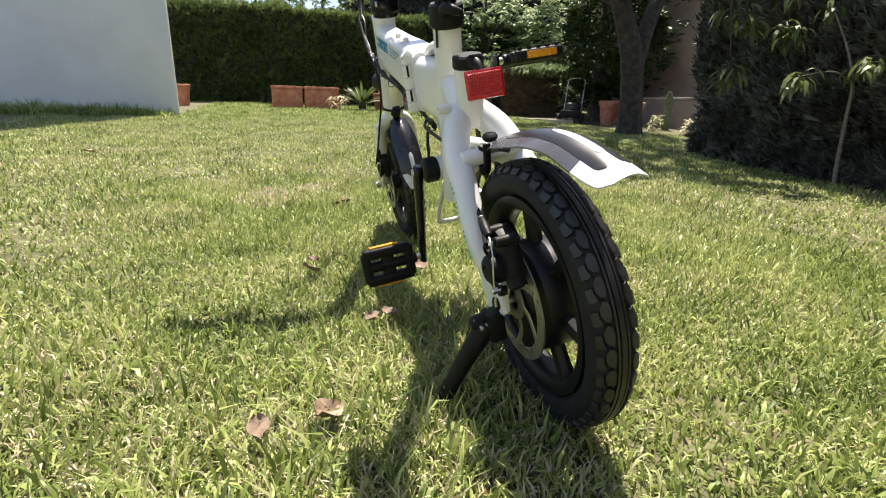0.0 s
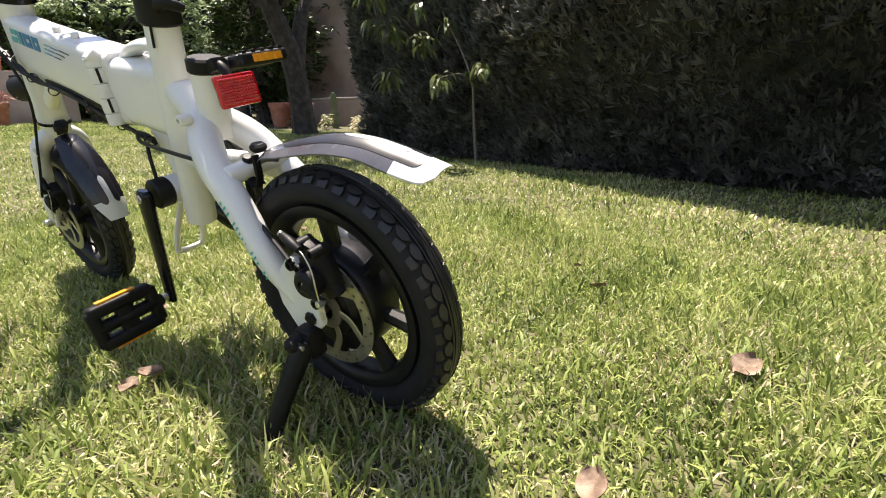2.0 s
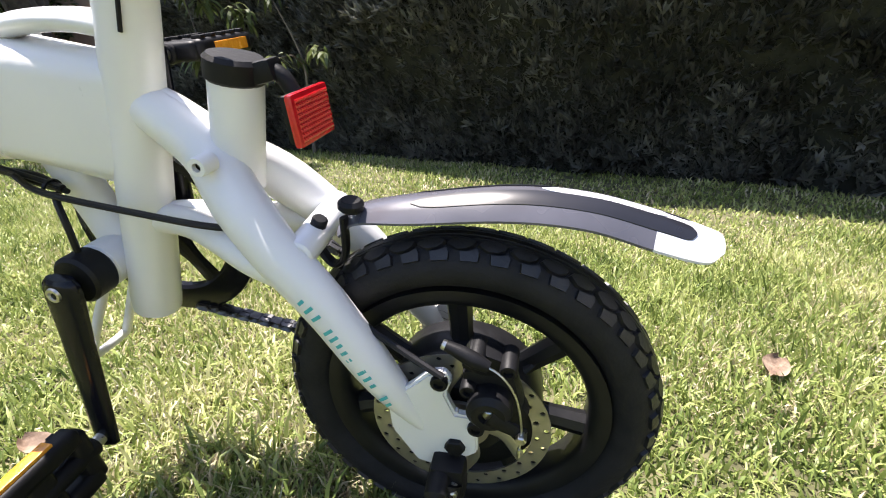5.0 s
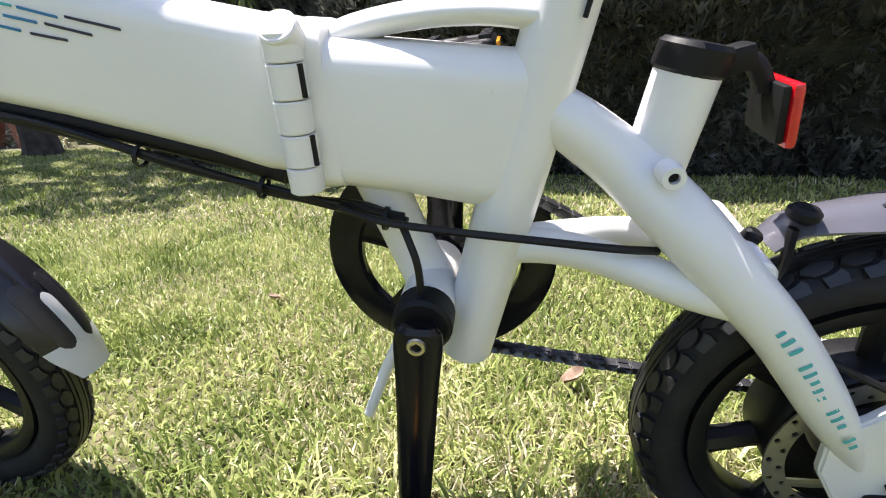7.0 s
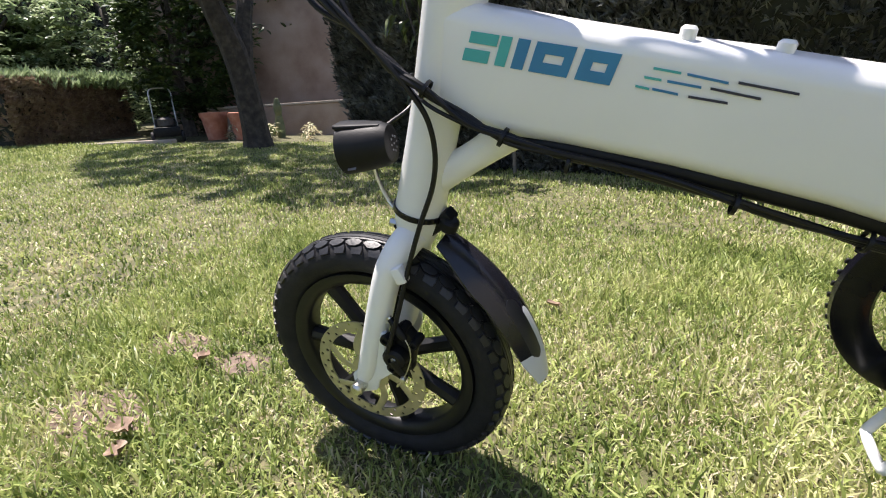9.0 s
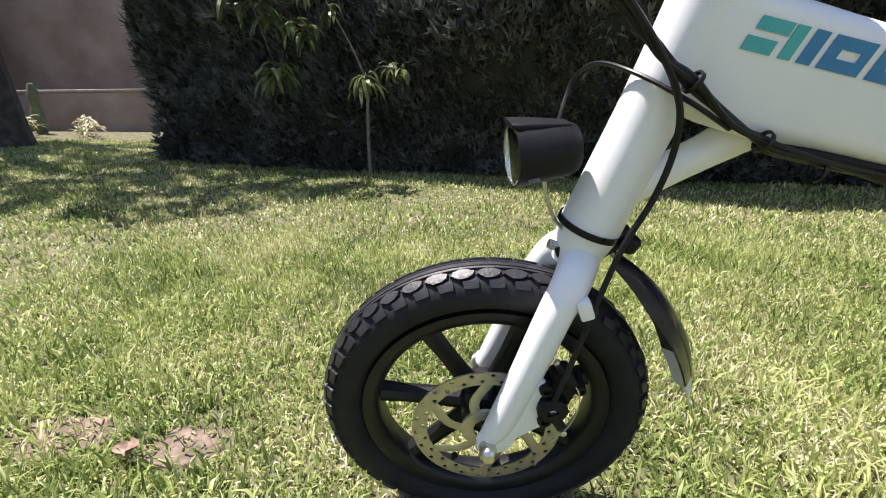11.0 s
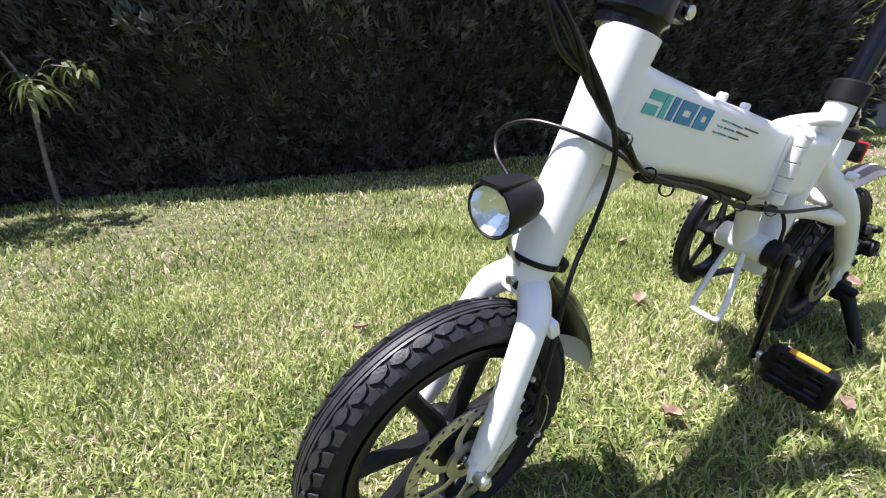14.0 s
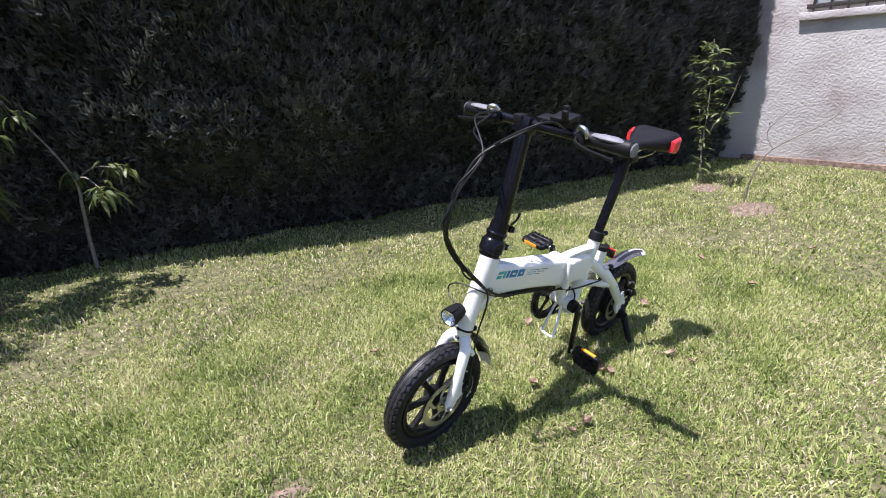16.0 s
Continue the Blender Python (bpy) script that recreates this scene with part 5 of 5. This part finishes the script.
# TREE_LIT crowns have the sun painted into their leaves; the others keep darker leaves
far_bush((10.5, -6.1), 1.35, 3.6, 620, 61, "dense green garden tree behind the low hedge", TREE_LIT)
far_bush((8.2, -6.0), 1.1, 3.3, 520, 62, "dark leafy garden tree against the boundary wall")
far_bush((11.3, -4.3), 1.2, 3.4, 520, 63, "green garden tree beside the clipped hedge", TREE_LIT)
far_bush((13.0, -.6), 1.6, 3.6, 520, 64, "round green tree showing above the hedge", HEDGE_FAR)
far_bush((13.2, 1.0), 1.5, 3.3, 420, 65, "round green tree showing above the hedge", HEDGE_FAR)
far_bush((7.75, -5.25), .85, 2.9, 520, 68, "dark leafy tree in the shade behind the mower")
far_bush((7.4, -7.6), 1.4, 4.2, 420, 66, "dark tree rising behind the tan wall")
far_bush((3.6, -8.6), 1.6, 4.0, 420, 67, "dark tree rising behind the tan wall")


# fallen leaves on the lawn
def dead_leaf(at, size, turn, seed):
    rng = random.Random(seed)
    n, m = 7, 4
    vs, fs = [], []
    for side in (0, 1):
        for i in range(n + 1):
            u = i / n
            w = math.sin(math.pi * min(1, u * .93 + .05)) ** .7 * .42 * size
            for j in range(m + 1):
                v = j / m * 2 - 1
                z = .16 * size * v * v + .25 * size * (u - .5) ** 2 + .03 * size * math.sin(7 * u + 5 * v + seed)
                vs.append(((u - .5) * size, v * w, z - (.0012 if side else 0)))
    k = (n + 1) * (m + 1)
    for side in (0, 1):
        for i in range(n):
            for j in range(m):
                a = side * k + i * (m + 1) + j
                f = (a, a + m + 1, a + m + 2, a + 1)
                fs.append(f if side else f[::-1])
    me = raw("fallen_leaf", vs, fs, DEAD, smooth=True)
    me.matrix_world = pose(at[0], at[1], ground_z(*at) + (at[2] if len(at) > 2 else .030), rng.uniform(-25, 25), rng.uniform(-25, 25), turn)
    return tagged(me, "curled brown fallen leaf lying on the grass", "leaf", "fallen leaves on the lawn")


for k, (x, y, s) in enumerate(((-.147, -.529, .045), (-.435, -.315, .060), (-.330, .045, .050), (.828, -.52, .045), (.190, -.226, .050), (.637, .319, .035), (.014, .330, .055), (.004, .409, .040), (-1.066, .0, .055),
                               (1.462, -.056, .050), (1.39, .16, .06), (.284, .199, .045), (3.12, 1.59, .08), (1.34, .20, .05), (.272, .231, .04), (.566, .328, .05), (-.873, .326, .05), (.53, .075, .05), (-.06, -.64, .03),
                               (-1.6, .4, .05), (-2.2, .1, .05), (-1.9, .9, .05))):
    dead_leaf((x, y), s * .8, 53 * k, k)

# ---- lawn blades and litter ----
def blades(name, n, region, length, width, mat, seed, label, keep=None, bow=0.5):
    """Many single bent blades scattered over a region (x0, x1, y0, y1)."""
    rng = np.random.default_rng(seed)
    x = rng.uniform(region[0], region[1], n)
    y = rng.uniform(region[2], region[3], n)
    if keep is not None:
        ok = keep(x, y, rng.random(n))
        x, y = x[ok], y[ok]
    n = len(x)
    d = np.maximum(0.0, x - 1.8)
    z = 0.045 * d * d / (d + 1.2) - 0.004
    patch = 0.5 + 0.25 * np.sin(x * 5.1 + 1.3 * np.sin(y * 3.7)) + 0.25 * np.sin(y * 6.3 + 1.7 * np.sin(x * 4.3))
    h = length * (0.55 + 0.5 * patch) * rng.uniform(0.55, 1.25, n)
    a = rng.uniform(0, 2 * np.pi, n)
    lean = rng.uniform(0.2, 1.5, n)
    dx, dy = np.cos(a), np.sin(a)
    b = rng.uniform(0, 2 * np.pi, n)
    wx, wy = np.cos(b) * width / 2, np.sin(b) * width / 2
    s = rng.uniform(0.7, 1.3, n)
    wx, wy = wx * s, wy * s
    mh, mr = 0.55 * np.cos(lean * 0.55), 0.55 * np.sin(lean * 0.55)
    th, tr = mh + 0.45 * np.cos(lean * (1 + bow)), mr + 0.45 * np.sin(lean * (1 + bow))
    mx, my, mz = x + dx * mr * h, y + dy * mr * h, z + mh * h
    tx, ty, tz = x + dx * tr * h, y + dy * tr * h, z + np.maximum(th, 0.08) * h
    v = np.empty((n, 5, 3), np.float32)
    v[:, 0] = np.stack([x - wx, y - wy, z], 1)
    v[:, 1] = np.stack([x + wx, y + wy, z], 1)
    v[:, 2] = np.stack([mx + wx, my + wy, mz], 1)
    v[:, 3] = np.stack([mx - wx, my - wy, mz], 1)
    v[:, 4] = np.stack([tx, ty, tz], 1)
    base = np.arange(n, dtype=np.int32)[:, None] * 5
    loops = (base + np.array([0, 1, 2, 3, 3, 2, 4], np.int32)[None]).ravel()
    me = bpy.data.meshes.new(name)
    me.vertices.add(n * 5)
    me.vertices.foreach_set("co", v.ravel())
    me.loops.add(n * 7)
    me.loops.foreach_set("vertex_index", loops)
    me.polygons.add(n * 2)
    starts = (np.arange(n, dtype=np.int32)[:, None] * 7 + np.array([0, 4], np.int32)[None]).ravel()
    me.polygons.foreach_set("loop_start", starts)
    me.update(calc_edges=True)
    me.validate()
    me.materials.append(mat)
    return tagged(new(name, me), label, "grass", kind="stuff")


def off_bare(x, y, u):
    k = np.zeros_like(x)
    for a, b, r, s in BARES:
        k = np.maximum(k, 1 - (np.hypot(x - a, (y - b) * r / s) / r) ** 2)
    return u > np.clip(k * 1.5, 0, 0.74)


def dry_share(x, y):
    """Where the lawn has yellowed: ragged patches a hand or two wide."""
    w = np.sin(x * 7.3 + 2.1 * np.sin(y * 5.2)) + np.sin(y * 8.9 + 1.7 * np.sin(x * 6.1 + 1.0)) + np.sin((x + y) * 3.1 + 0.7)
    return np.clip(0.36 + 0.30 * w, 0.06, 1.0)


def dry_near(x, y, u):
    return (np.random.default_rng(17).random(len(x)) < dry_share(x, y)) & (np.random.default_rng(7).random(len(x)) < edge(x, y)) & (off_bare(x, y, u) | (u < .30))


def dry_far(x, y, u):
    return (np.random.default_rng(19).random(len(x)) < dry_share(x, y)) & far_keep(x, y, u)


def edge(x, y):
    """How far a place lies inside the finely bladed part of the lawn, with a ragged edge."""
    return np.minimum(np.minimum(x + 1.35, 2.3 - x), np.minimum(y + 1.45, 1.1 - y)) / 0.55


def near_keep(x, y, u):
    return (np.random.default_rng(7).random(len(x)) < edge(x, y)) & off_bare(x, y, u)


def far_keep(x, y, u):
    inside = (x > -4.3) & (x < 11.0) & (y > -5.6) & (y < 7.5) & ~((x > 7.0) & (y > 1.8)) & ~((x < 3.05) & (y < -1.12 - .289 * (x + 4.42) - .05)) & (y > -4.75 + (x - 5) * .345)
    return inside & (np.random.default_rng(9).random(len(x)) > edge(x, y)) & off_bare(x, y, u)


blades("grass", 220000, (-1.35, 2.3, -1.45, 1.1), .045, .0034, GRASS, 1, "bright green coarse lawn grass in the sun", near_keep)
blades("tall_grass", 30000, (-1.35, 2.3, -1.45, 1.1), .064, .0044, GRASS, 11, "longer broad blades standing out of the lawn", near_keep)
blades("dry_grass", 175000, (-1.35, 2.3, -1.45, 1.1), .040, .0028, STRAW, 2, "straw-coloured dry blades among the lawn", dry_near)
blades("grass", 325000, (-4.4, 7.0, -4.8, 3.2), .044, .0062, GRASS, 3, "sunlit lawn grass further off", far_keep)
blades("dry_grass", 115000, (-4.4, 7.0, -4.8, 3.2), .044, .006, STRAW, 4, "dry blades in the lawn further off", dry_far)
blades("grass", 60000, (6.5, 11.0, -4.5, 2.5), .06, .012, GRASS, 5, "distant lawn grass near the beds", far_keep)
blades("tall_grass", 5000, (6.55, 6.98, 1.85, 6.5), .20, .010, GRASS, 6, "taller unmown grass along the foot of the house wall", None)
